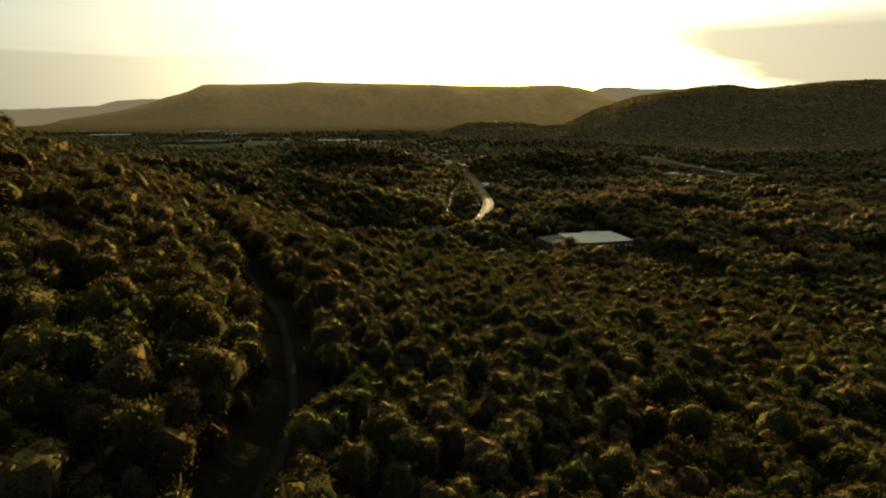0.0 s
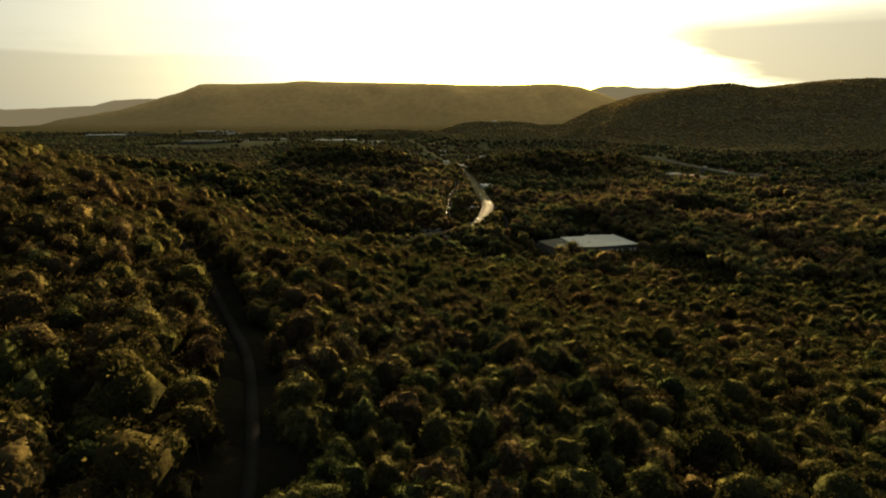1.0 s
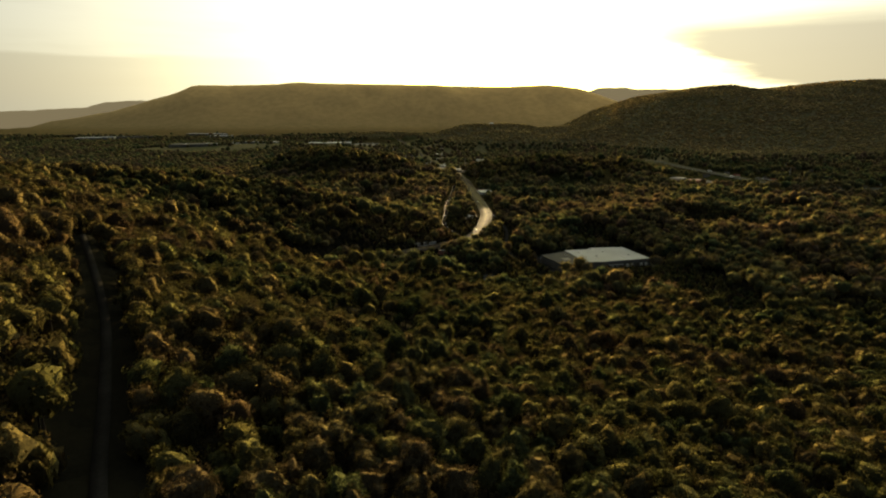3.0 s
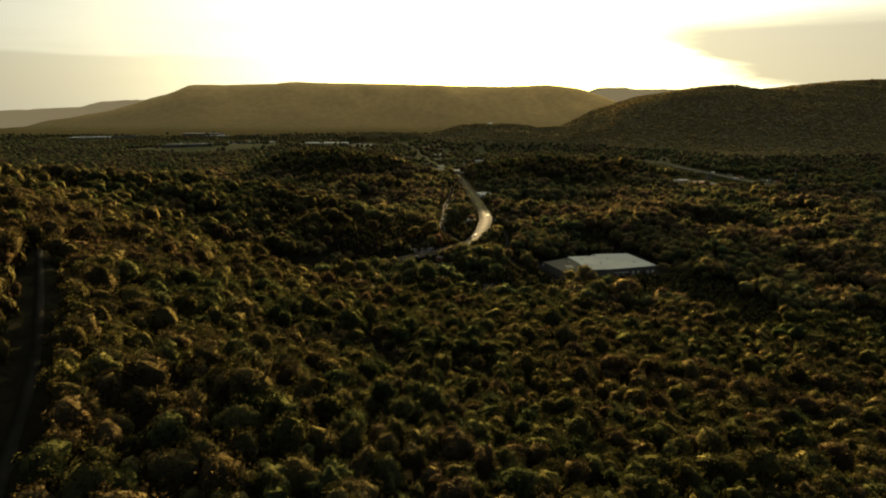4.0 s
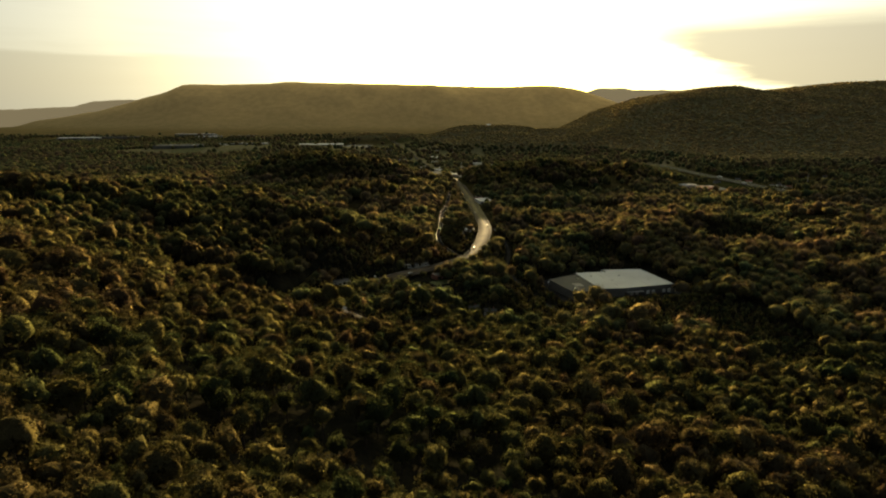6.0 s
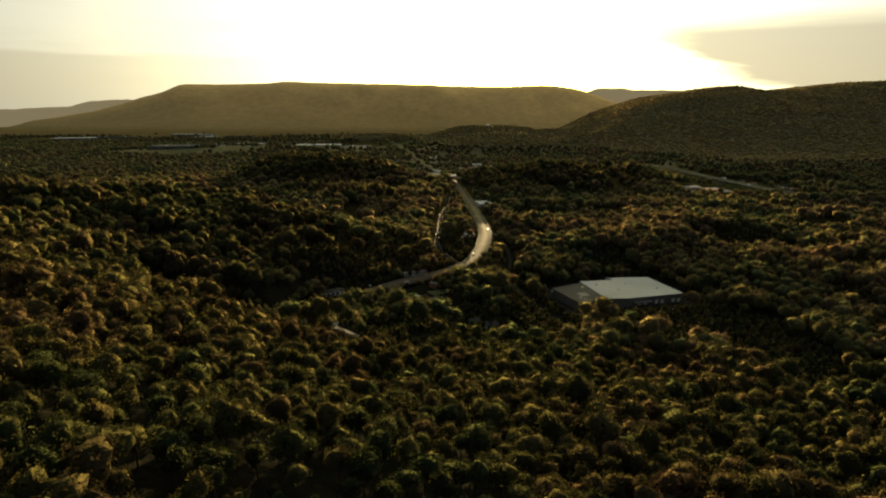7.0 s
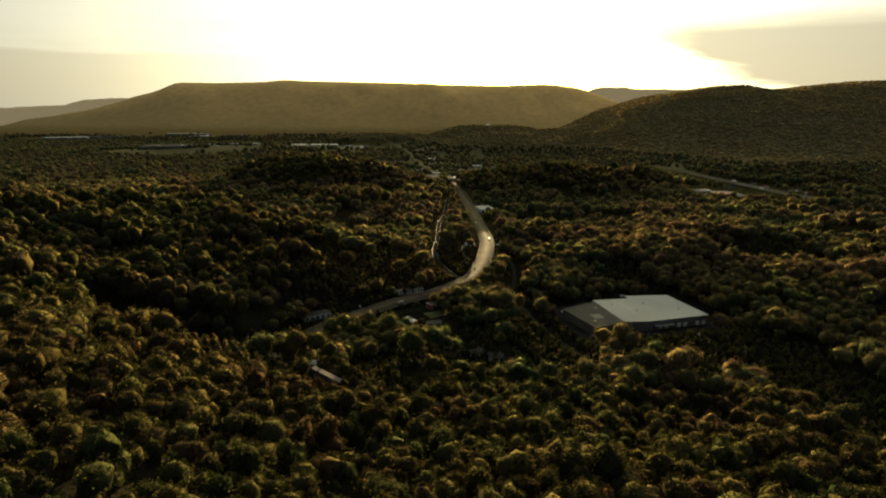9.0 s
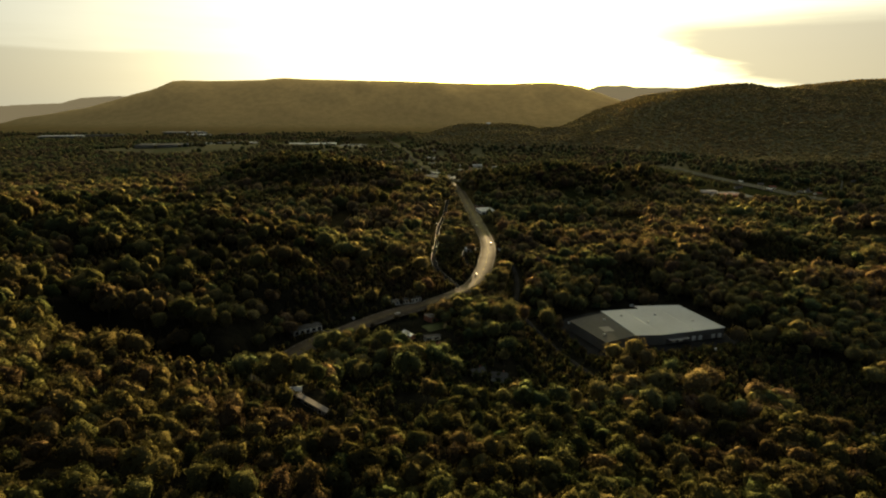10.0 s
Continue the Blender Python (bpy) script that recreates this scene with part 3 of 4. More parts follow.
def built_up(x, y):
    """Roads and yards, where nothing grows."""
    gap = np.zeros(x.shape, bool)
    for line, clear in ((HIGHWAY, 12), (TRACK, 7.4), (SIDE_ROAD, 4), (LOOP_ROAD, 3), (LANE, 5), (MOTORWAY - (26, 20, 0), 48), (TOWN_ROAD, 13)):
        gap |= away(line, x, y)[0] < clear
    for cx, cy, rx, ry, turn, _ in YARDS:
        c, s = math.cos(radians(turn)), math.sin(radians(turn))
        u, v = np.abs((x - cx) * c + (y - cy) * s), np.abs(-(x - cx) * s + (y - cy) * c)
        gap |= (u < rx - 2) & (v < ry - 2)
    return gap


def open_ground(x, y):
    """Where no tree stands: roads, yards, fields, glades and the town."""
    gap = built_up(x, y)
    for line, clear in ((HIGHWAY, 17), (SIDE_ROAD, 11), (LOOP_ROAD, 8), (LANE, 11)):
        gap |= away(line, x, y)[0] < clear
    for cx, cy, rx, ry, share in CLEARED:
        inside = ((x - cx) / rx) ** 2 + ((y - cy) / ry) ** 2 < 1
        gap |= inside & (ripple(x, y, 47) + 0.6 * ripple(x, y, 19) < share)
    return gap | ((y > 510) & (y < 1650) & (ripple(x + 17, y, 58) + 0.55 * ripple(x, y, 24) > 0.5))


CLEARED = [(-20, 1620, 130, 90, 0.0), (60, 1900, 260, 150, 0.05), (-120, 2250, 330, 260, -0.2), (-440, 2560, 300, 160, 0.9), (-960, 2430, 330, 150, 0.7), (-1900, 3230, 330, 190, 1.5), (-1480, 3750, 450, 260, 0.8),
           (720, 1420, 150, 150, 0.1), (880, 1240, 160, 60, 0.2), (-250, 2800, 240, 180, 0.6), (412, 858, 74, 26, 0.75), (428, 908, 56, 14, 1.2), (22, 785, 20, 46, 1.5), (12, 860, 14, 60, 1.5), (-75, 718, 55, 34, 0.1), (-58, 632, 60, 44, 0.2), (-92, 598, 34, 30, 1.5), (-70, 640, 24, 20, 1.5), (15, 605, 95, 48, 0.0), (-46, 590, 40, 56, 0.35), (-42, 505, 17, 14, 1.5), (-40, 664, 32, 24, 1.5), (200, 652, 78, 24, 1.5), (225, 622, 90, 26, 0.0), (36, 852, 24, 60, 1.0), (264, 562, 44, 24, 0.9), (105, 640, 30, 60, 0.6)]


def stand(rng, x0, x1, y0, y1, step, slope=0.92, brush=False):
    """Places of trees in a stretch of the plan, about step apart, within the wedge that opens from the flight line."""
    nx, ny = int((x1 - x0) / step), int((y1 - y0) / step)
    gx, gy = np.meshgrid(np.arange(nx), np.arange(ny))
    x = x0 + (gx + 0.5 * (gy % 2) + rng.uniform(-0.36, 0.36, gx.shape)) * step
    y = y0 + (gy + rng.uniform(-0.36, 0.36, gx.shape)) * step
    x, y = x.ravel(), y.ravel()
    ok = (np.abs(x - 5) < 55 + slope * np.maximum(y, 0)) & (open_ground(x, y) & ~built_up(x, y) if brush else ~open_ground(x, y))
    return x[ok], y[ok]


def wood(name, rng, x, y, radius, leaves, size, core, trunk, label, leaf=None, squash=1.0):
    """Many trees as one mesh."""
    kinds = [crown(rng, leaves, size, core, rng.uniform(0.85, 1.2)) for _ in range(10)]
    ground = height(x, y)
    which = rng.integers(0, len(kinds), len(x))
    turn, r = rng.uniform(0, 6.283, len(x)), radius * rng.triangular(0.6, 0.9, 1.5, len(x)) * (1 + 0.15 * ripple(x, y, 90))
    ground = ground + ((3.0 + 1.5 * smooth(420, 620, y)) * ripple(0.7 * x, y, 38) + rng.uniform(-1.9, 1.9, len(x)) + 1.3 * (r / radius - 1) * 2) * (trunk > 2)
    wide = rng.uniform(0.86, 1.2, len(x))
    flat = squash * rng.uniform(0.95, 1.35, len(x))
    tone = np.clip(0.53 - 0.04 * smooth(380, 560, y) + 0.30 * ripple(x, y, 85) + rng.normal(0, 0.20, len(x)), 0, 1)
    V, T, Q, A, N, n = [], [], [], [], [], 0
    for k, (v, f, nrm) in enumerate(kinds):
        s = np.flatnonzero(which == k)
        c, w = np.cos(turn[s])[:, None], np.sin(turn[s])[:, None]
        px = (v[None, :, 0] * c - v[None, :, 1] * w) * (r * wide)[s, None] + x[s, None]
        py = (v[None, :, 0] * w + v[None, :, 1] * c) * (r / wide)[s, None] + y[s, None]
        pz = v[None, :, 2] * (r * flat)[s, None] + (ground[s] + trunk + r[s] * 0.45 * min(1.0, squash))[:, None]
        V.append(np.stack([px, py, pz], -1).reshape(-1, 3))
        off = n + np.arange(len(s))[:, None, None] * len(v)
        T.append((f[None] + off).reshape(-1, 3))
        N.append(np.stack([nrm[None, :, 0] * c - nrm[None, :, 1] * w, nrm[None, :, 0] * w + nrm[None, :, 1] * c, np.repeat(nrm[None, :, 2], len(s), 0)], -1).reshape(-1, 3))
        A.append(np.repeat(tone[s], len(v)))
        n += len(s) * len(v)
    if trunk > 2 and leaves > 60:
        # tapered five-sided stems
        ang = np.arange(5) * 1.2566
        ring = np.stack([np.cos(ang), np.sin(ang)], 1)
        m = len(x)
        lo = np.concatenate([np.stack([x, y], 1)[:, None] + 0.3 * ring[None], np.repeat((ground - 1)[:, None, None], 5, 1)], -1)
        hi = np.concatenate([np.stack([x, y], 1)[:, None] + 0.13 * ring[None], np.repeat((ground + trunk + 1)[:, None, None], 5, 1)], -1)
        V.append(np.concatenate([lo, hi], 1).reshape(-1, 3))
        i = np.arange(5)
        f = np.stack([i, (i + 1) % 5, (i + 1) % 5 + 5, i + 5], 1)
        S = (f[None] + (n + np.arange(m) * 10)[:, None, None]).reshape(-1, 4)
        A.append(np.full(m * 10, 0.9))
        N.append(np.tile(np.column_stack([np.vstack([ring, ring]), np.zeros(10)]), (m, 1)))
        stems = len(S)
        Q.append(S)
    else:
        stems = 0
    tri, quad = np.concatenate(T), np.concatenate(Q) if Q else np.zeros((0, 4), int)
    index = np.zeros(len(tri) + len(quad), np.int32)
    if stems:
        index[-stems:] = 1
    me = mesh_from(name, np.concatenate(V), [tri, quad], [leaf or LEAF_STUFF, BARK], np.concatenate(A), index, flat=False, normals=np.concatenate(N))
    return tagged(new(name, me), label, "trees", kind="stuff")


def make_woods():
    rng = np.random.default_rng(11)
    x, y = stand(rng, -330, 330, 22, 300, 6.2)
    x2, y2 = stand(rng, -600, 640, 300, 560, 9.1)
    x, y = np.concatenate([x, x2]), np.concatenate([y, y2])
    d = np.hypot(x - 5, np.maximum(y - 215, 0))
    # trees that stand on their own: the strip along the track and the slope under the flight line
    order = np.argsort(np.abs(x - 2) * 0.9 + np.maximum(0, 75 - y) * 2 + np.maximum(0, y - 150) * 0.28)
    single = np.zeros(len(x), bool)
    single[order[:285]] = True
    kinds = [tree_kind(rng, r, t) for r, t in ((3.7, 1.35), (4.4, 1.2), (3.2, 1.45), (4.0, 1.35), (2.8, 1.6), (4.7, 1.15), (3.8, 1.3))]
    z = height(x, y)
    for n, k in enumerate(np.flatnonzero(single)):
        s = rng.uniform(0.78, 1.12)
        m = Matrix.Translation((x[k], y[k], z[k])) @ Matrix.Rotation(rng.uniform(0, 6.28), 4, "Z") @ Matrix.Diagonal((s, s, s * rng.uniform(0.9, 1.12), 1))
        if n < len(kinds):
            kinds[n].matrix_basis = m
            tree = kinds[n]
        else:
            tree = copy_thing(kinds[n % len(kinds)], Matrix())
            tree.matrix_basis = m
        tagged(tree, "broad-leaved tree in spring leaf on the wooded hillside", "tree", "trees of the hillside")
    # a few trees in the yards of the houses below the highway
    for n, (tx, ty) in enumerate(((-1, 656), (-18, 673), (22, 664), (25, 677), (-30, 664), (-30, 647), (-6, 688), (28, 655), (0, 634), (-11, 644), (29, 700), (-19, 690), (21, 645), (37, 668), (-24, 636), (-37, 676))):
        s = rng.uniform(0.55, 0.9)
        tree = copy_thing(kinds[(3 * n + 1) % len(kinds)], Matrix())
        tree.matrix_basis = Matrix.Translation((tx, ty, float(height(np.array(tx), np.array(ty))))) @ Matrix.Rotation(rng.uniform(0, 6.28), 4, "Z") @ Matrix.Diagonal((s, s, s * 0.95, 1))
        tagged(tree, "young leafy tree in a yard beside the houses", "tree", "trees of the yards")
    close = ~single & (d < 110)
    middle = ~single & ~close & (d < 320)
    thin = middle & (y < 300) & (rng.random(len(x)) > 0.56)
    middle &= ~thin
    wood("near_trees", rng, x[close], y[close], 4.1, 370, 0.060, 2, 5.2, "dense broad-leaved woods in olive and rust spring leaf")
    upper = middle & (d < 190)
    middle &= ~upper
    wood("upper_trees", rng, x[upper], y[upper], 5.6, 380, 0.060, 2, 5.4, "dense broad-leaved woods on the upper slope")
    wood("slope_trees", rng, x[middle], y[middle], 5.9, 280, 0.068, 2, 5.4, "dense broad-leaved woods on the slope")
    rest = ~single & ~close & ~middle & ~upper & ~thin
    wood("hillside_trees", rng, x[rest], y[rest], 6.3, 180, 0.074, 2, 5.4, "broad-leaved woods covering the hillside")
    # low leafy growth along the edges of the clearing
    edge = TRACK[np.repeat(np.arange(4, len(TRACK) - 2), 4)]
    x, y = edge[:, 0] + rng.uniform(-11, 11, len(edge)), edge[:, 1] + rng.uniform(-6, 6, len(edge))
    d = away(TRACK, x, y)[0]
    x, y = x[(d > 6.5) & (d < 13)], y[(d > 6.5) & (d < 13)]
    wood("undergrowth", rng, x, y, 2.8, 60, 0.12, 2, 0.8, "leafy undergrowth along the forest track", squash=1.5)
    # the same woods going on beside and behind the flight line
    gx, gy = np.meshgrid(np.arange(-420, 421, 10.5), np.arange(-260, 420, 10.5))
    x, y = gx.ravel() + rng.uniform(-3.5, 3.5, gx.size), gy.ravel() + rng.uniform(-3.5, 3.5, gx.size)
    outer = (np.abs(x - 5) > 59 + 0.92 * np.maximum(y, 0)) | (y < 18)
    outer &= ~open_ground(x, y) & ((y < 0) | (np.abs(x) < 420))
    wood("outer_trees", rng, x[outer], y[outer], 6.8, 10, 0.08, 1, 5.4, "broad-leaved woods going on over the spur")
    x, y = stand(rng, -1000, 1100, 560, 1000, 10.5)
    high = natural(x, y) > 38
    wood("ridge_trees", rng, x[high], y[high], 7.0, 70, 0.09, 2, 4.9, "broad-leaved woods on the spur's far end")
    x, y = x[~high], y[~high]
    front = y < 790
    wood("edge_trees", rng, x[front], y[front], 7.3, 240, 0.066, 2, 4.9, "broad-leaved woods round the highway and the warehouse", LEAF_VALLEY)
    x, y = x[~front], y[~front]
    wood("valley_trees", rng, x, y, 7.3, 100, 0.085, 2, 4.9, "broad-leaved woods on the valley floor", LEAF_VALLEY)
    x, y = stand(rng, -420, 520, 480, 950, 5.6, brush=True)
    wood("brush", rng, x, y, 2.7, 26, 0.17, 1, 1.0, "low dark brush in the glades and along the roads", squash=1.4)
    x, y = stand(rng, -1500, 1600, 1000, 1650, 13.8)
    # knolls get the darker leaf colour to imitate their shaded near slopes
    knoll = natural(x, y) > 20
    wood("knoll_trees", rng, x[knoll], y[knoll], 9.4, 24, 0.11, 1, 5.0, "woods on the valley's knolls, shade put into their darker leaf colour")
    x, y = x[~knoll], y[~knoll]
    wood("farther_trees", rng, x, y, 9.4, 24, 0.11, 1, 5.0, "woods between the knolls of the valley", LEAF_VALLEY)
    x, y = stand(rng, -2300, 2600, 1650, 2950, 18.0)
    bx, by = stand(rng, -3000, 900, 2950, 3750, 34.0)
    x, y = np.append(x, bx), np.append(y, by)
    low = natural(x, y) < 30
    keep = low & (ripple(x, y, 130) > -0.7)
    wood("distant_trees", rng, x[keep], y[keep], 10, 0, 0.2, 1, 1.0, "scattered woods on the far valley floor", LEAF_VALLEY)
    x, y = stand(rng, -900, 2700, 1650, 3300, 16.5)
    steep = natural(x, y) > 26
    wood("slope_woods", rng, x[steep], y[steep], 11.0, 0, 0.2, 1, 0.0, "woods on the mountain slope, haze put into their leaf colour", LEAF_DISTANT, 0.32)


make_woods()


# ---- roads ----
road = strip("highway", HIGHWAY, -9.5, 9.5, ASPHALT, 0.25, 0.5)
tagged(road, "worn grey asphalt highway curving through the woods", "road", kind="structure")
for name, off, wide, mat in (("edge_line", -8.2, 0.15, WHITE_LINE), ("edge_line", 8.0, 0.15, WHITE_LINE), ("centre_line", -0.3, 0.12, YELLOW_LINE), ("centre_line", 0.18, 0.12, YELLOW_LINE)):
    strip(name, HIGHWAY, off, off + wide, mat, 0.29, 0, road)
for name, line, w, mat, label in (("track", TRACK, 1.25, DIRT, "dirt track in a narrow forest clearing, tree shade put into its dark colour"), ("side_road", SIDE_ROAD, 2.4, OLD_ASPHALT, "narrow asphalt side road with pale kerbs"),
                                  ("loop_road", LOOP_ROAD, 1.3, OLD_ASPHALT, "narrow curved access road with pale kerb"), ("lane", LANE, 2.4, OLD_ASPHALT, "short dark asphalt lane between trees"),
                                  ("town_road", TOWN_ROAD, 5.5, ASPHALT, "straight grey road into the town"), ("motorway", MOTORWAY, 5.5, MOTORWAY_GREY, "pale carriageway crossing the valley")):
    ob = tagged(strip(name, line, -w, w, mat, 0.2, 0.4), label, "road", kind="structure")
    if name == "side_road":
        strip("kerb", line, -w - 0.4, -w, KERB, 0.32, 0.4, ob)
        strip("kerb", line, w, w + 0.32, KERB, 0.32, 0.4, ob)
    if name == "loop_road":
        strip("kerb", line, -w - 0.85, -w, KERB, 0.36, 0.4, ob)
    if name == "motorway":
        far_side = strip("carriageway", line, 14, 25, MOTORWAY_GREY, 0.2, 0.4, ob)
        strip("median", line, 6.0, 13.5, GRASS, 0.15, 0.4, ob)


# ---- buildings ----
def base(name, x, y, turn=0.0, z=None):
    root = new(name)
    root.matrix_basis = pose(x, y, float(height(np.array(x), np.array(y))) if z is None else z, 0, 0, turn)
    return root


def gable(bm, w, d, z, rise, over=0.4, thick=0.18):
    """A pitched roof over a plan w by d, ridge along x."""
    a, b = w / 2 + over, d / 2 + over
    drop = rise * over / (d / 2)
    for s in (-1, 1):
        top = [(-a, 0, z + rise), (a, 0, z + rise), (a, s * b, z - drop), (-a, s * b, z - drop)]
        vs = [bm.verts.new(p) for p in top] + [bm.verts.new((p[0], p[1], p[2] - thick)) for p in top]
        for f in ((0, 1, 2, 3), (7, 6, 5, 4), (0, 4, 5, 1), (1, 5, 6, 2), (2, 6, 7, 3), (3, 7, 4, 0)):
            bm.faces.new([vs[i] for i in f])
    bmesh.ops.recalc_face_normals(bm, faces=bm.faces)
    return bm


def window(parent, x, y, z, w, h, normal):
    """A pane with its frame on a wall that faces along the normal: x or y, and a sign."""
    axis, s = normal
    fr, pane = bmesh.new(), bmesh.new()
    if axis == "y":
        box(fr, x - w / 2 - 0.1, x + w / 2 + 0.1, min(y, y + s * 0.06), max(y, y + s * 0.06), z - 0.1, z + h + 0.1)
        box(pane, x - w / 2, x + w / 2, min(y, y + s * 0.08), max(y, y + s * 0.08), z, z + h)
    else:
        box(fr, min(x, x + s * 0.06), max(x, x + s * 0.06), y - w / 2 - 0.1, y + w / 2 + 0.1, z - 0.1, z + h + 0.1)
        box(pane, min(x, x + s * 0.08), max(x, x + s * 0.08), y - w / 2, y + w / 2, z, z + h)
    frame_ = part("window", fr, WALL_WHITE, parent)
    part("pane", pane, DARK_GLASS, frame_)


def house(x, y, w, d, h, rise, turn, wall, roof, label, windows=2, chimney=True, z=None, name="house"):
    root = base(name, x, y, turn, z)
    bm = box(bmesh.new(), -w / 2, w / 2, -d / 2, d / 2, -1.0, h)
    for s in (-1, 1):
        bm.faces.new([bm.verts.new(p) for p in ((s * w / 2, -d / 2, h), (s * w / 2, d / 2, h), (s * w / 2, 0, h + rise))])
    part("wall", bm, wall, root)
    top = part("roof", gable(bmesh.new(), w, d, h, rise), roof, root)
    if chimney:
        boxed("chimney", (w * 0.22, w * 0.22 + 0.7, 0.4, 1.1, h + rise * 0.4, h + rise + 0.8), WALL_BRICK, top)
    for s in (-1, 1):
        for k in range(windows):
            window(root, -w / 2 + (k + 0.5) * w / windows + (0.9 if s < 0 else 0), s * d / 2, 1.0, 1.2, 1.3, ("y", s))
    boxed("door", (-0.5, 0.5, -d / 2 - 0.08, -d / 2, 0, 2.05), WALL_BRICK, root)
    return tagged(root, label, "house")


def flat_building(x, y, w, d, h, turn, wall, roof, label, name="store", bays=3, z=None, category="building", units=2):
    """A low building with parapet, roof deck, glazed or shuttered bays and roof units."""
    root = base(name, x, y, turn, z)
    bm = box(bmesh.new(), -w / 2, w / 2, -d / 2, d / 2, -1.0, h)
    part("wall", bm, wall, root)
    deck = boxed("roof", (-w / 2 - 0.3, w / 2 + 0.3, -d / 2 - 0.3, d / 2 + 0.3, h, h + 0.35), roof, root, bevel=0.05)
    for k in range(bays):
        c = -w / 2 + (k + 0.5) * w / bays
        window(root, c, -d / 2, 0.4, min(0.62 * w / bays, 5.0), min(2.4, h - 1.0), ("y", -1))
    for k in range(units):
        c = (-0.22 + 0.45 * k) * w
        boxed("roof_unit", (c, c + 0.04 * w + 0.8, -0.1 * d, 0.06 * d + 0.6, h + 0.35, h + 1.3), STEEL, deck)
    return tagged(root, label, category)


def warehouse():
    """Roofed in white membrane on the main halls and grey on the older wing."""
    root = base("warehouse", 168, 678, 13, 0.0)
    hall = [(0, 0), (21, -4), (79, -3), (76, 50), (36, 57), (36, 50), (0, 53)]
    wing = [(-29, -6), (-0.3, 0), (-0.3, 50), (-36, 40)]
    prism("wall", hall, -1.5, 8.4, WALL_METAL, root, "ribbed grey hall wall")
    prism("wall", wing, -1.5, 8.0, WALL_METAL, root, "ribbed grey wing wall")
    white = prism("roof", [(0, -0.4), (21, -4.5), (79.6, -3.5), (76.4, 50.5), (35.4, 57.6), (35.4, 50.5), (0, 53.6)], 8.4, 8.9, ROOF_WHITE, root, "white membrane roof")
    grey = prism("roof", [(-29.5, -6.5), (-0.35, -0.4), (-0.35, 50.4), (-36.6, 40.2)], 8.0, 8.5, ROOF_GREY, root, "grey gravel roof with a pale patch")
    boxed("roof_joint", (20.9, 21.3, -4, 52, 8.9, 9.0), STEEL, white)
    boxed("roof_joint", (52, 52.25, -3, 50, 8.9, 8.98), STEEL, white)
    boxed("roof_patch", (-20, -11, 12, 22, 8.5, 8.56), CONCRETE, grey)
    for x, y in ((24, 20), (40, 34), (62, 14), (10, 38)):
        boxed("roof_unit", (x, x + 1.6, y, y + 1.3, 8.9, 9.9), STEEL, white, bevel=0.06)
    for x, y in ((-24, 6), (-8, 34)):
        boxed("roof_unit", (x, x + 1.4, y, y + 1.4, 8.5, 9.5), STEEL, grey, bevel=0.06)
    for k in range(9):
        x = 25 + 6 * k
        boxed("dock_door", (x, x + 3.2, -4.05, -3.6, 0.9, 4.4), WALL_WHITE if k % 3 else ROOF_SHINGLE, root)
    boxed("canopy", (26, 44, -8, -4, 4.6, 4.9), STEEL, root)
    return tagged(root, "large low warehouse with white and grey flat roofs", "warehouse")


warehouse()
tagged(prism("yard", [(128, 652), (258, 672), (252, 700), (247, 752), (188, 760), (150, 748), (104, 722), (108, 690)], -0.4, 0.12, OLD_ASPHALT), "worn asphalt yard round the warehouse", "yard", kind="structure")

PAINTS = [plain("car_paint_white", (0.75, 0.75, 0.74), 0.3, spread=0.05, bump=0, spec=0.5), plain("car_paint_dark", (0.05, 0.055, 0.06), 0.3, spread=0.05, bump=0, spec=0.5),
          plain("car_paint_red", (0.35, 0.03, 0.025), 0.3, spread=0.05, bump=0, spec=0.5), plain("car_paint_silver", (0.5, 0.5, 0.5), 0.3, metal=0.5, spread=0.05, bump=0)]
PAINT_WORDS = ("white", "dark", "red", "silver")


def wheel(parent, x, y, r=0.33):
    bm = bmesh.new()
    bmesh.ops.create_cone(bm, cap_ends=True, segments=14, radius1=r, radius2=r, depth=0.22)
    bmesh.ops.transform(bm, matrix=pose(x, y, r, 90, 0, 0), verts=bm.verts)
    tyre = part("wheel", bm, TYRE, parent)
    bm = bmesh.new()
    bmesh.ops.create_cone(bm, cap_ends=True, segments=10, radius1=r * 0.6, radius2=r * 0.6, depth=0.25)
    bmesh.ops.transform(bm, matrix=pose(x, y, r, 90, 0, 0), verts=bm.verts)
    part("rim", bm, STEEL, tyre)


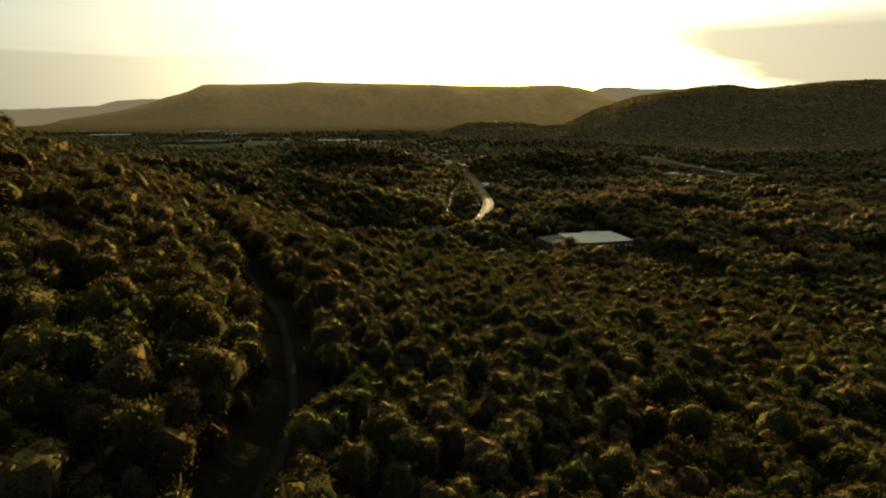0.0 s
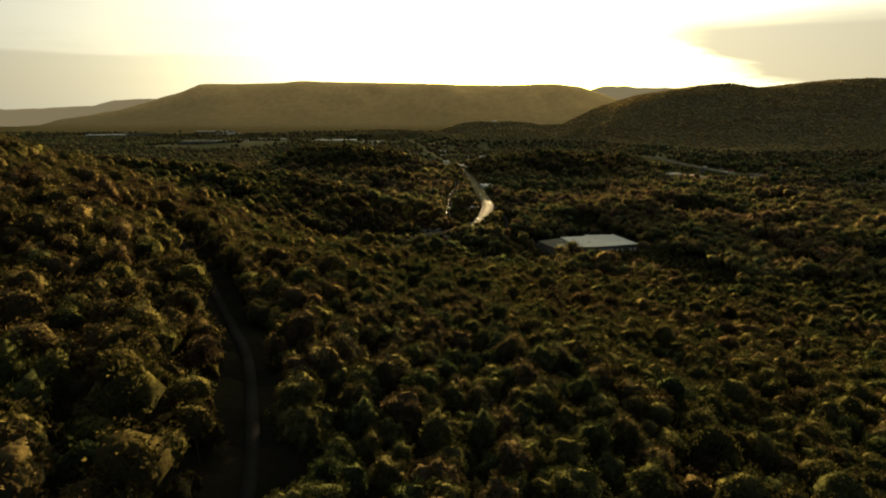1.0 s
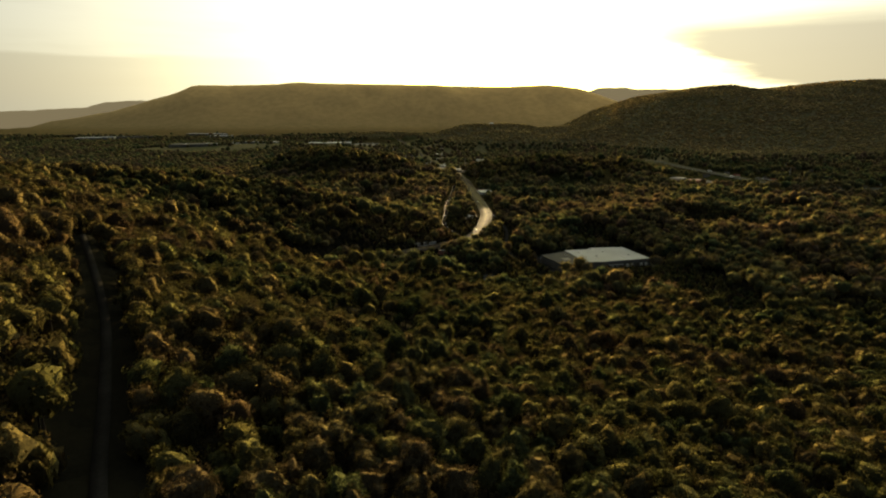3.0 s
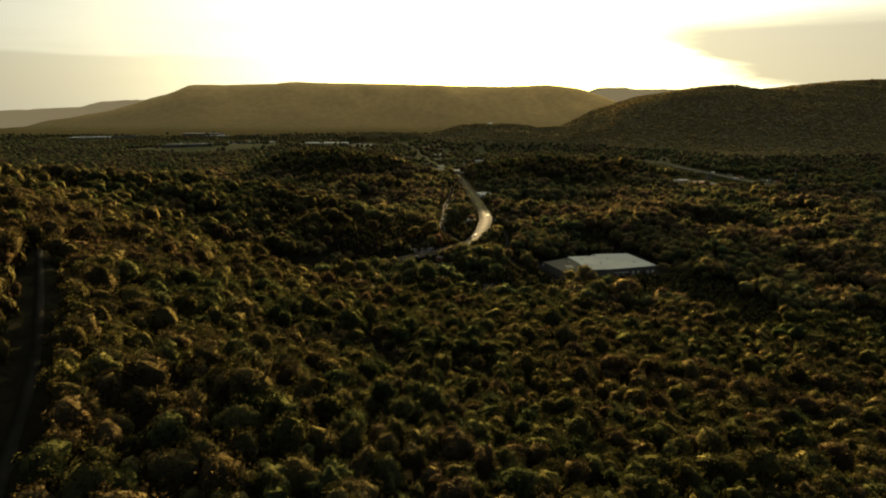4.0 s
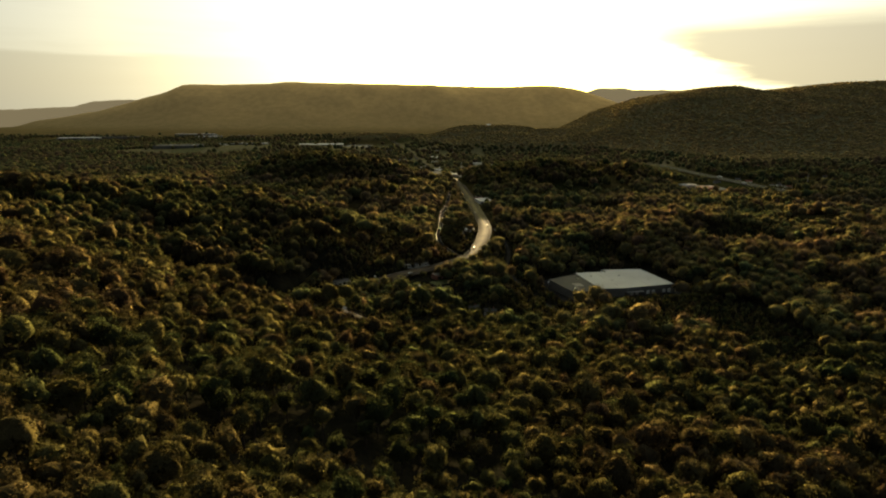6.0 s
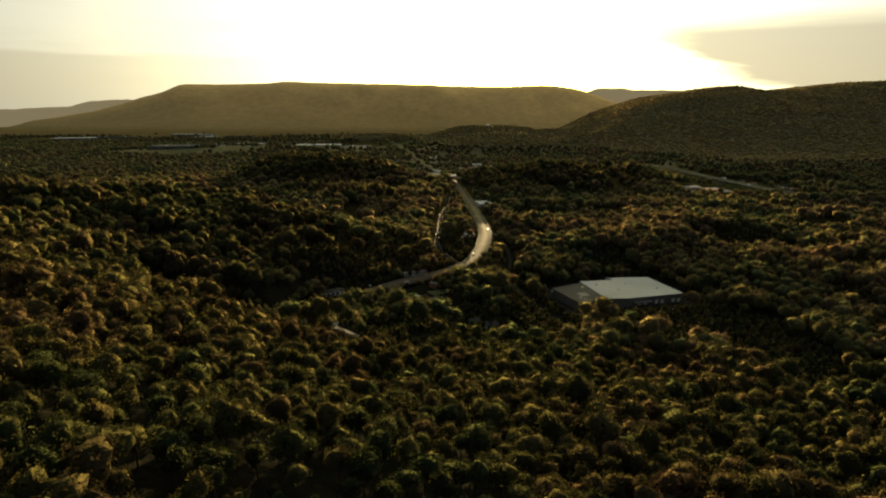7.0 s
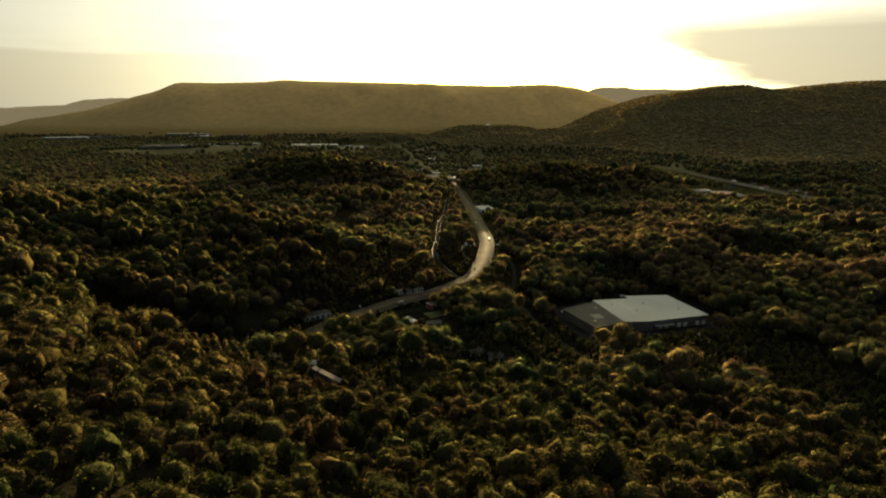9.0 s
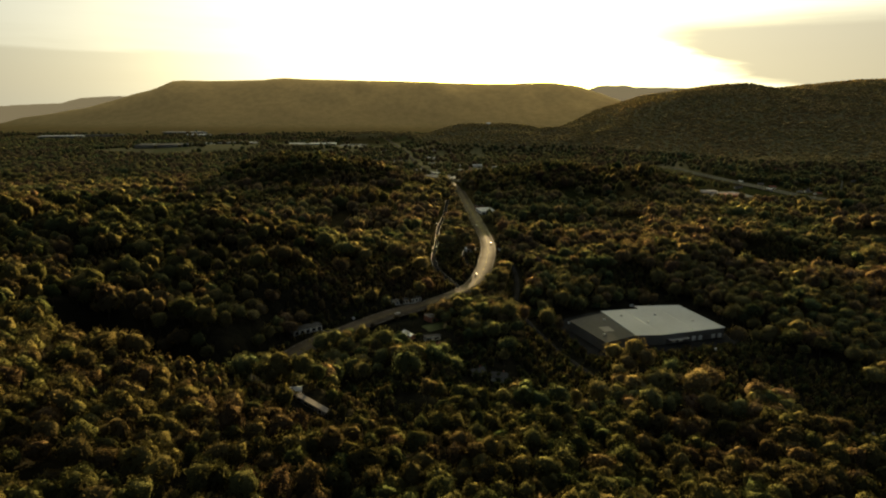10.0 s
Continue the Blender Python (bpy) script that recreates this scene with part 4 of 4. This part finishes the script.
def car(paint=0, van=False):
    """A car about 4.6 m long, nose along x."""
    root = new("van" if van else "car")
    side = [(-2.3, 0.35), (2.3, 0.35), (2.35, 0.75), (1.4, 0.98), (-2.0, 1.02), (-2.32, 0.8)]
    top = [(1.25, 0.97), (0.55, 1.45), (-1.2, 1.48), (-1.95, 1.0)]
    if van:
        top = [(1.75, 0.97), (1.2, 2.0), (-2.2, 2.05), (-2.28, 1.0)]
    for name, outline, w, mat in (("body", side, 0.9, PAINTS[paint]), ("cabin", top, 0.78, PAINTS[paint] if van else DARK_GLASS)):
        bm = bmesh.new()
        f = bm.faces.new([bm.verts.new((x, -w, z)) for x, z in outline])
        r = bmesh.ops.extrude_face_region(bm, geom=[f])
        bmesh.ops.translate(bm, vec=(0, 2 * w, 0), verts=[v for v in r["geom"] if isinstance(v, bmesh.types.BMVert)])
        bmesh.ops.recalc_face_normals(bm, faces=bm.faces)
        bmesh.ops.bevel(bm, geom=bm.edges[:], offset=0.07, segments=2, affect="EDGES", clamp_overlap=True)
        part(name, bm, mat, root)
    if van:
        boxed("windscreen", (1.38, 1.62, -0.7, 0.7, 1.25, 1.85), DARK_GLASS, root)
    else:
        boxed("roof", (-1.1, 0.45, -0.7, 0.7, 1.46, 1.52), PAINTS[paint], root, bevel=0.02)
    for x in (-1.45, 1.45):
        for y in (-0.85, 0.85):
            wheel(root, x, y)
    return tagged(root, PAINT_WORDS[paint] + (" delivery van standing by the road" if van else " car on the asphalt"), "van" if van else "car", "vehicles of the valley")


def truck():
    """A lorry with a long white box."""
    root = new("truck")
    boxed("cargo_box", (-9.0, 4.0, -1.25, 1.25, 1.1, 4.0), PAINTS[0], root, bevel=0.05)
    boxed("cab", (4.4, 6.6, -1.2, 1.2, 0.6, 3.2), PAINTS[3], root, bevel=0.2)
    boxed("windscreen", (6.58, 6.66, -1.0, 1.0, 1.9, 2.8), DARK_GLASS, root)
    boxed("chassis", (-9.0, 6.2, -0.5, 0.5, 0.6, 1.1), STEEL, root)
    for x in (-8, -6.8, 3.2, 5.4):
        for y in (-1.05, 1.05):
            wheel(root, x, y, 0.5)
    return tagged(root, "lorry with a long white cargo box", "truck", "vehicles of the valley")


def park(ob, x, y, z, turn):
    ob.matrix_basis = pose(x, y, z, 0, 0, turn)


def along(line, share, side):
    """A spot on a road: place and heading."""
    k = int(share * (len(line) - 2))
    d = line[k + 1] - line[k]
    d = d / np.linalg.norm(d[:2])
    p = line[k] + np.array([d[1], -d[0], 0]) * side
    return p[0], p[1], p[2] + 0.26, math.degrees(math.atan2(d[1], d[0]))


first_cars = [car(k) for k in range(4)]
first_truck, first_van = truck(), car(0, True)
spots = [(HIGHWAY, 0.18, -11.5, 1, 0), (HIGHWAY, 0.24, 4, 0, 0), (HIGHWAY, 0.375, -5, 3, 180), (HIGHWAY, 0.52, 4, 1, 0), (HIGHWAY, 0.64, -4, 0, 180), (HIGHWAY, 0.81, -4, 1, 180), (SIDE_ROAD, 0.35, 0.5, 0, 0), (SIDE_ROAD, 0.62, -5, 0, 0),
         (SIDE_ROAD, 0.7, 5, 3, 0), (TOWN_ROAD, 0.1, 4, 0, 0), (TOWN_ROAD, 0.25, -4, 2, 180), (TOWN_ROAD, 0.4, 4, 3, 0), (MOTORWAY, 0.35, 19, 1, 0), (MOTORWAY, 0.55, 0, 0, 180), (MOTORWAY, 0.68, 19, 3, 0), (MOTORWAY, 0.62, 1, 2, 180)]
for n, (line, share, side, paint, flip) in enumerate(spots):
    x, y, z, turn = along(line, share, side)
    if line is HIGHWAY and abs(side) > 9.5:
        z -= 0.4
    m = pose(x, y, z, 0, 0, turn + flip)
    if first_cars[paint].get("placed"):
        copy_thing(first_cars[paint], m)
    else:
        first_cars[paint].matrix_basis = m
        first_cars[paint]["placed"] = 1
for n, (share, side, flip) in enumerate(((0.33, 2, 180), (0.46, 20, 0), (0.6, 18, 0))):
    x, y, z, turn = along(MOTORWAY, share, side)
    m = pose(x, y, z, 0, 0, turn + flip)
    if n:
        copy_thing(first_truck, m)
    else:
        first_truck.matrix_basis = m
for n, (x, y, z, turn) in enumerate(((-53, 698, 15.0, 40), (212, 665, 0.13, 90), (228, 668, 0.13, 96), (240, 672, 0.13, 100), (196, 764, 0.0, 15), (128, 722, 0.13, 20))):
    if n:
        copy_thing(first_van, pose(x, y, z, 0, 0, turn))
    else:
        park(first_van, x, y, z, turn)

# beside the highway
flat_building(-14, 737, 27, 5, 3.0, 25, WALL_WHITE, ROOF_GREY, "long white open-fronted shed beside the highway", "roadside_shed", 9, 15.0, units=0)
flat_building(-87, 674, 22, 8, 3.6, 33, WALL_WHITE, ROOF_GREY, "low white roadside building with dark windows", "roadside_store", 5, 15.0, units=0)
house(-9, 668, 11, 4.4, 3.0, 0.9, -52, WALL_BRICK, ROOF_METAL, "small brick house with a shining metal roof", 3, False)
house(11, 645, 15, 8, 3.0, 2.2, 20, WALL_WHITE, ROOF_RED, "white house with a faded red roof", 3)
flat_building(9, 664, 12, 4, 2.4, 12, WALL_WHITE, ROOF_GREY, "white grey-roofed garage beside the house", "garage", 2, units=0)
flat_building(10, 703, 13, 9, 4.2, 40, WALL_BRICK, ROOF_SHINGLE, "dark brick workshop below the highway bank", "workshop", 2)
house(-20, 655, 11, 8, 2.8, 2.0, -20, WALL_WHITE, ROOF_SHINGLE, "small white house with dark shingles", 2)
house(-60, 534, 5.4, 4.4, 2.6, 1.0, 10, WALL_WHITE, ROOF_WHITE, "small white cabin with a pale roof", 1, False, name="cabin")
flat_building(-47.5, 519, 27, 2.6, 2.4, -42, ROOF_SHINGLE, ROOF_LONG, "long narrow shed with a weathered pale roof", "long_shed", 5, units=0)
flat_building(55, 925, 12, 8, 3.2, 10, WALL_WHITE, ROOF_WHITE, "white flat-roofed kiosk beside the road", "kiosk", 2, category="kiosk")
flat_building(95, 918, 14, 9, 4.0, 0, CONCRETE, ROOF_WHITE, "pale flat-roofed shop beside the highway", "shop", 3)
flat_building(97, 1180, 24, 34, 5.0, 12, WALL_WHITE, ROOF_WHITE, "white flat-roofed store beside the highway", "store", 3)
flat_building(90, 1220, 14, 12, 4.0, 5, WALL_BRICK, ROOF_GREY, "small brick store beside the highway", "store", 2)
for x, y, w, d, turn, wall, roof, label in ((38, 604, 9, 7, 25, WALL_WHITE, ROOF_GREY, "small grey-roofed house among trees"), (52, 600, 10, 7, -10, WALL_WHITE, ROOF_GREY, "small grey-roofed house among trees")):
    house(x, y, w, d, 3.4, 2.0, turn, wall, roof, label)

# the works and stores at the mountain's foot, and the town
for x, y, w, d, h, turn, roof in ((-1880, 3190, 190, 95, 11, 22, ROOF_WHITE), (-1800, 3420, 230, 60, 10, 18, ROOF_GREY), (-1430, 3590, 230, 60, 10, 2, ROOF_WHITE), (-1290, 3430, 130, 90, 9, 6, ROOF_WHITE), (-1150, 3590, 150, 60, 9, 8, ROOF_GREY),
                                  (-1030, 2480, 190, 100, 9, 12, ROOF_GREY), (-905, 2590, 45, 60, 9, 4, ROOF_WHITE), (-790, 2600, 150, 60, 9, 0, ROOF_WHITE), (-500, 2640, 210, 90, 10, 6, ROOF_WHITE), (-330, 2700, 110, 70, 9, 0, ROOF_GREY),
                                  (-90, 2060, 45, 30, 7, 10, ROOF_GREY), (120, 1935, 75, 28, 6, 0, ROOF_WHITE), (200, 1890, 34, 22, 6, 5, ROOF_WHITE), (10, 2150, 60, 40, 7, 0, ROOF_WHITE), (0, 1990, 40, 24, 6, 4, ROOF_GREY),
                                  (25, 1700, 34, 20, 5, 20, ROOF_WHITE), (50, 1590, 30, 18, 5, 10, ROOF_WHITE), (-25, 1780, 28, 16, 5, 70, ROOF_GREY), (78, 1560, 22, 16, 5, 0, ROOF_GREY), (-60, 1700, 30, 16, 5, -12, ROOF_WHITE)):
    flat_building(x, y, w, d, h, turn, WALL_WHITE if w < 80 else WALL_METAL, roof, "low flat-roofed store in the valley town" if w < 80 else "long flat-roofed works hall in the far valley", "store" if w < 80 else "works_hall", 4)
flat_building(596, 1352, 34, 24, 7, 10, WALL_BRICK, ROOF_RED, "red-brick store with a red roof near the motorway", "store", 4)
flat_building(582, 1412, 32, 16, 5, 8, WALL_WHITE, ROOF_WHITE, "white flat-roofed store near the motorway", "store", 4)
flat_building(560, 1380, 22, 14, 5, 0, CONCRETE, ROOF_GREY, "small grey store near the motorway", "store", 3)
rng_town = np.random.default_rng(23)
walls, roofs = (WALL_WHITE, WALL_BRICK, CONCRETE), (ROOF_SHINGLE, ROOF_GREY, ROOF_WHITE, ROOF_RED)
words = ("dark shingle", "grey", "pale", "red")
placed = []
for cx, cy, rx, ry, count in ((60, 1880, 230, 110, 30), (-130, 2260, 280, 220, 32), (-20, 1640, 110, 70, 10), (760, 1450, 110, 120, 10), (900, 1230, 150, 40, 12), (420, 2100, 200, 160, 16), (1000, 1650, 180, 60, 10)):
    for _ in range(count * 4):
        a, k = rng_town.uniform(0, 6.28), math.sqrt(rng_town.uniform(0, 1))
        x, y = cx + rx * k * math.cos(a), cy + ry * k * math.sin(a)
        if min((math.hypot(x - p, y - q) for p, q in placed), default=99) < 24:
            continue
        if min(float(away(line, np.array(x), np.array(y))[0]) for line in (TOWN_ROAD, MOTORWAY)) < 36:
            continue
        placed.append((x, y))
        r = int(rng_town.integers(0, 4))
        house(x, y, rng_town.uniform(10, 16), rng_town.uniform(8, 10), 3.4, 2.4, rng_town.uniform(-60, 60), walls[int(rng_town.integers(0, 3))], roofs[r], "small town house with a " + words[r] + " roof", 2)
        count -= 1
        if not count:
            break
house(253, 2735, 16, 12, 6, 3, 5, WALL_WHITE, ROOF_METAL, "white house on the hilltop with a shining roof", 3)


def mast(x, y, tall):
    """A lattice mast: four legs and crossing braces."""
    root = base("lattice_mast", x, y)
    for sx in (-1, 1):
        for sy in (-1, 1):
            bm = bmesh.new()
            limb(bm, (sx * 2.2, sy * 2.2, -0.5), (sx * 0.4, sy * 0.4, tall), 0.22, 0.12, 5)
            part("leg", bm, STEEL, root)
    for k in range(8):
        z0, z1 = tall * k / 8, tall * (k + 1) / 8
        r0, r1 = 2.2 - 1.8 * k / 8, 2.2 - 1.8 * (k + 1) / 8
        for s in (-1, 1):
            bm = bmesh.new()
            limb(bm, (-r0, s * r0, z0), (r1, s * r1, z1), 0.08, 0.08, 4)
            part("brace", bm, STEEL, root)
            bm = bmesh.new()
            limb(bm, (s * r0, r0, z0), (s * r1, -r1, z1), 0.08, 0.08, 4)
            part("brace", bm, STEEL, root)
    return tagged(root, "tall grey steel lattice mast", "mast")


mast(800, 1330, 36)


# ---- lots, paddock, fences ----
def lot(name, x, y, w, d, turn, z, mat, label):
    c, s = math.cos(radians(turn)), math.sin(radians(turn))
    corner = [(x + u * w / 2 * c - v * d / 2 * s, y + u * w / 2 * s + v * d / 2 * c) for u, v in ((-1, -1), (1, -1), (1, 1), (-1, 1))]
    return tagged(prism(name, corner, z - 1.5, z, mat), label, "lot", kind="structure")


lot("parking_lot", 20, 1655, 70, 60, 10, 10.6, CONCRETE, "pale paved parking lot in the town")
lot("parking_lot", -20, 1745, 60, 50, 20, 10.8, CONCRETE, "pale paved parking lot in the town")
lot("parking_lot", -430, 2580, 300, 110, 5, 13.5, CONCRETE, "wide pale parking lot before the stores")
lot("parking_lot", 590, 1385, 120, 70, 8, 6.7, CONCRETE, "paved lot round the motorway stores")
lot("paddock", 12, 688, 20, 13, 30, 12.66, GRASS, "small fenced lawn of dry grass")


def fence(points, z, label):
    """Posts with two rails between them."""
    root = new("fence")
    for a, b in zip(points[:-1], points[1:]):
        n = max(1, int(math.dist(a, b) / 2.5))
        for k in range(n):
            x, y = a[0] + (b[0] - a[0]) * k / n, a[1] + (b[1] - a[1]) * k / n
            boxed("post", (x - 0.07, x + 0.07, y - 0.07, y + 0.07, z - 0.3, z + 1.25), BARK, root)
        for h in (0.55, 1.05):
            bm = bmesh.new()
            limb(bm, (a[0], a[1], z + h), (b[0], b[1], z + h), 0.05, 0.05, 4)
            part("rail", bm, BARK, root)
    return tagged(root, label, "fence")


fence([(0, 677), (17, 687), (24, 699), (7, 690), (0, 677)], 12.6, "low wooden fence round a small paddock")


# ---- pond ----
def pond(cx, cy, rx, ry, turn, z):
    """A sheet of still water with an uneven shore."""
    k = np.linspace(0, 2 * math.pi, 72, endpoint=False)
    r = 1 + 0.16 * np.sin(3 * k + 0.6) + 0.09 * np.sin(7 * k)
    u, v = rx * r * np.cos(k), ry * r * np.sin(k)
    c, s = math.cos(radians(turn)), math.sin(radians(turn))
    m, t, b = material("still_water")
    b.inputs["Base Color"].default_value = (0.012, 0.016, 0.012, 1)
    b.inputs["Roughness"].default_value, b.inputs["IOR"].default_value = 0.06, 1.33
    waves = node(t, "ShaderNodeTexNoise", Scale=0.9, Detail=4.0)
    t.links.new(t.nodes.new("ShaderNodeTexCoord").outputs["Object"], waves.inputs["Vector"])
    h = node(t, "ShaderNodeBump", Strength=0.08, Distance=0.1)
    t.links.new(waves.outputs["Fac"], h.inputs["Height"])
    t.links.new(h.outputs[0], b.inputs["Normal"])
    return tagged(prism("pond", [(cx + p * c - q * s, cy + p * s + q * c) for p, q in zip(u, v)], z - 1.2, z, m), "still pond glinting between the trees", "pond", kind="structure")


pond(415, 888, 56, 11, -12, 5.6)


# ---- rubble in the hollow ----
def boulder(rng, x, y, r):
    bm = bmesh.new()
    bmesh.ops.create_icosphere(bm, subdivisions=2, radius=r)
    for v in bm.verts:
        v.co *= rng.uniform(0.75, 1.1)
        v.co.z *= 0.6
    ob = part("boulder", bm, CONCRETE)
    ob.location = (x, y, float(height(np.array(x), np.array(y))) + r * 0.2)
    return tagged(ob, "pale grey boulder in a shaded forest hollow", "boulder", "boulders of the hollow")


rng_stone = np.random.default_rng(8)
for _ in range(14):
    boulder(rng_stone, 258 + rng_stone.normal(0, 9), 552 + rng_stone.normal(0, 4), rng_stone.uniform(0.8, 2.4))
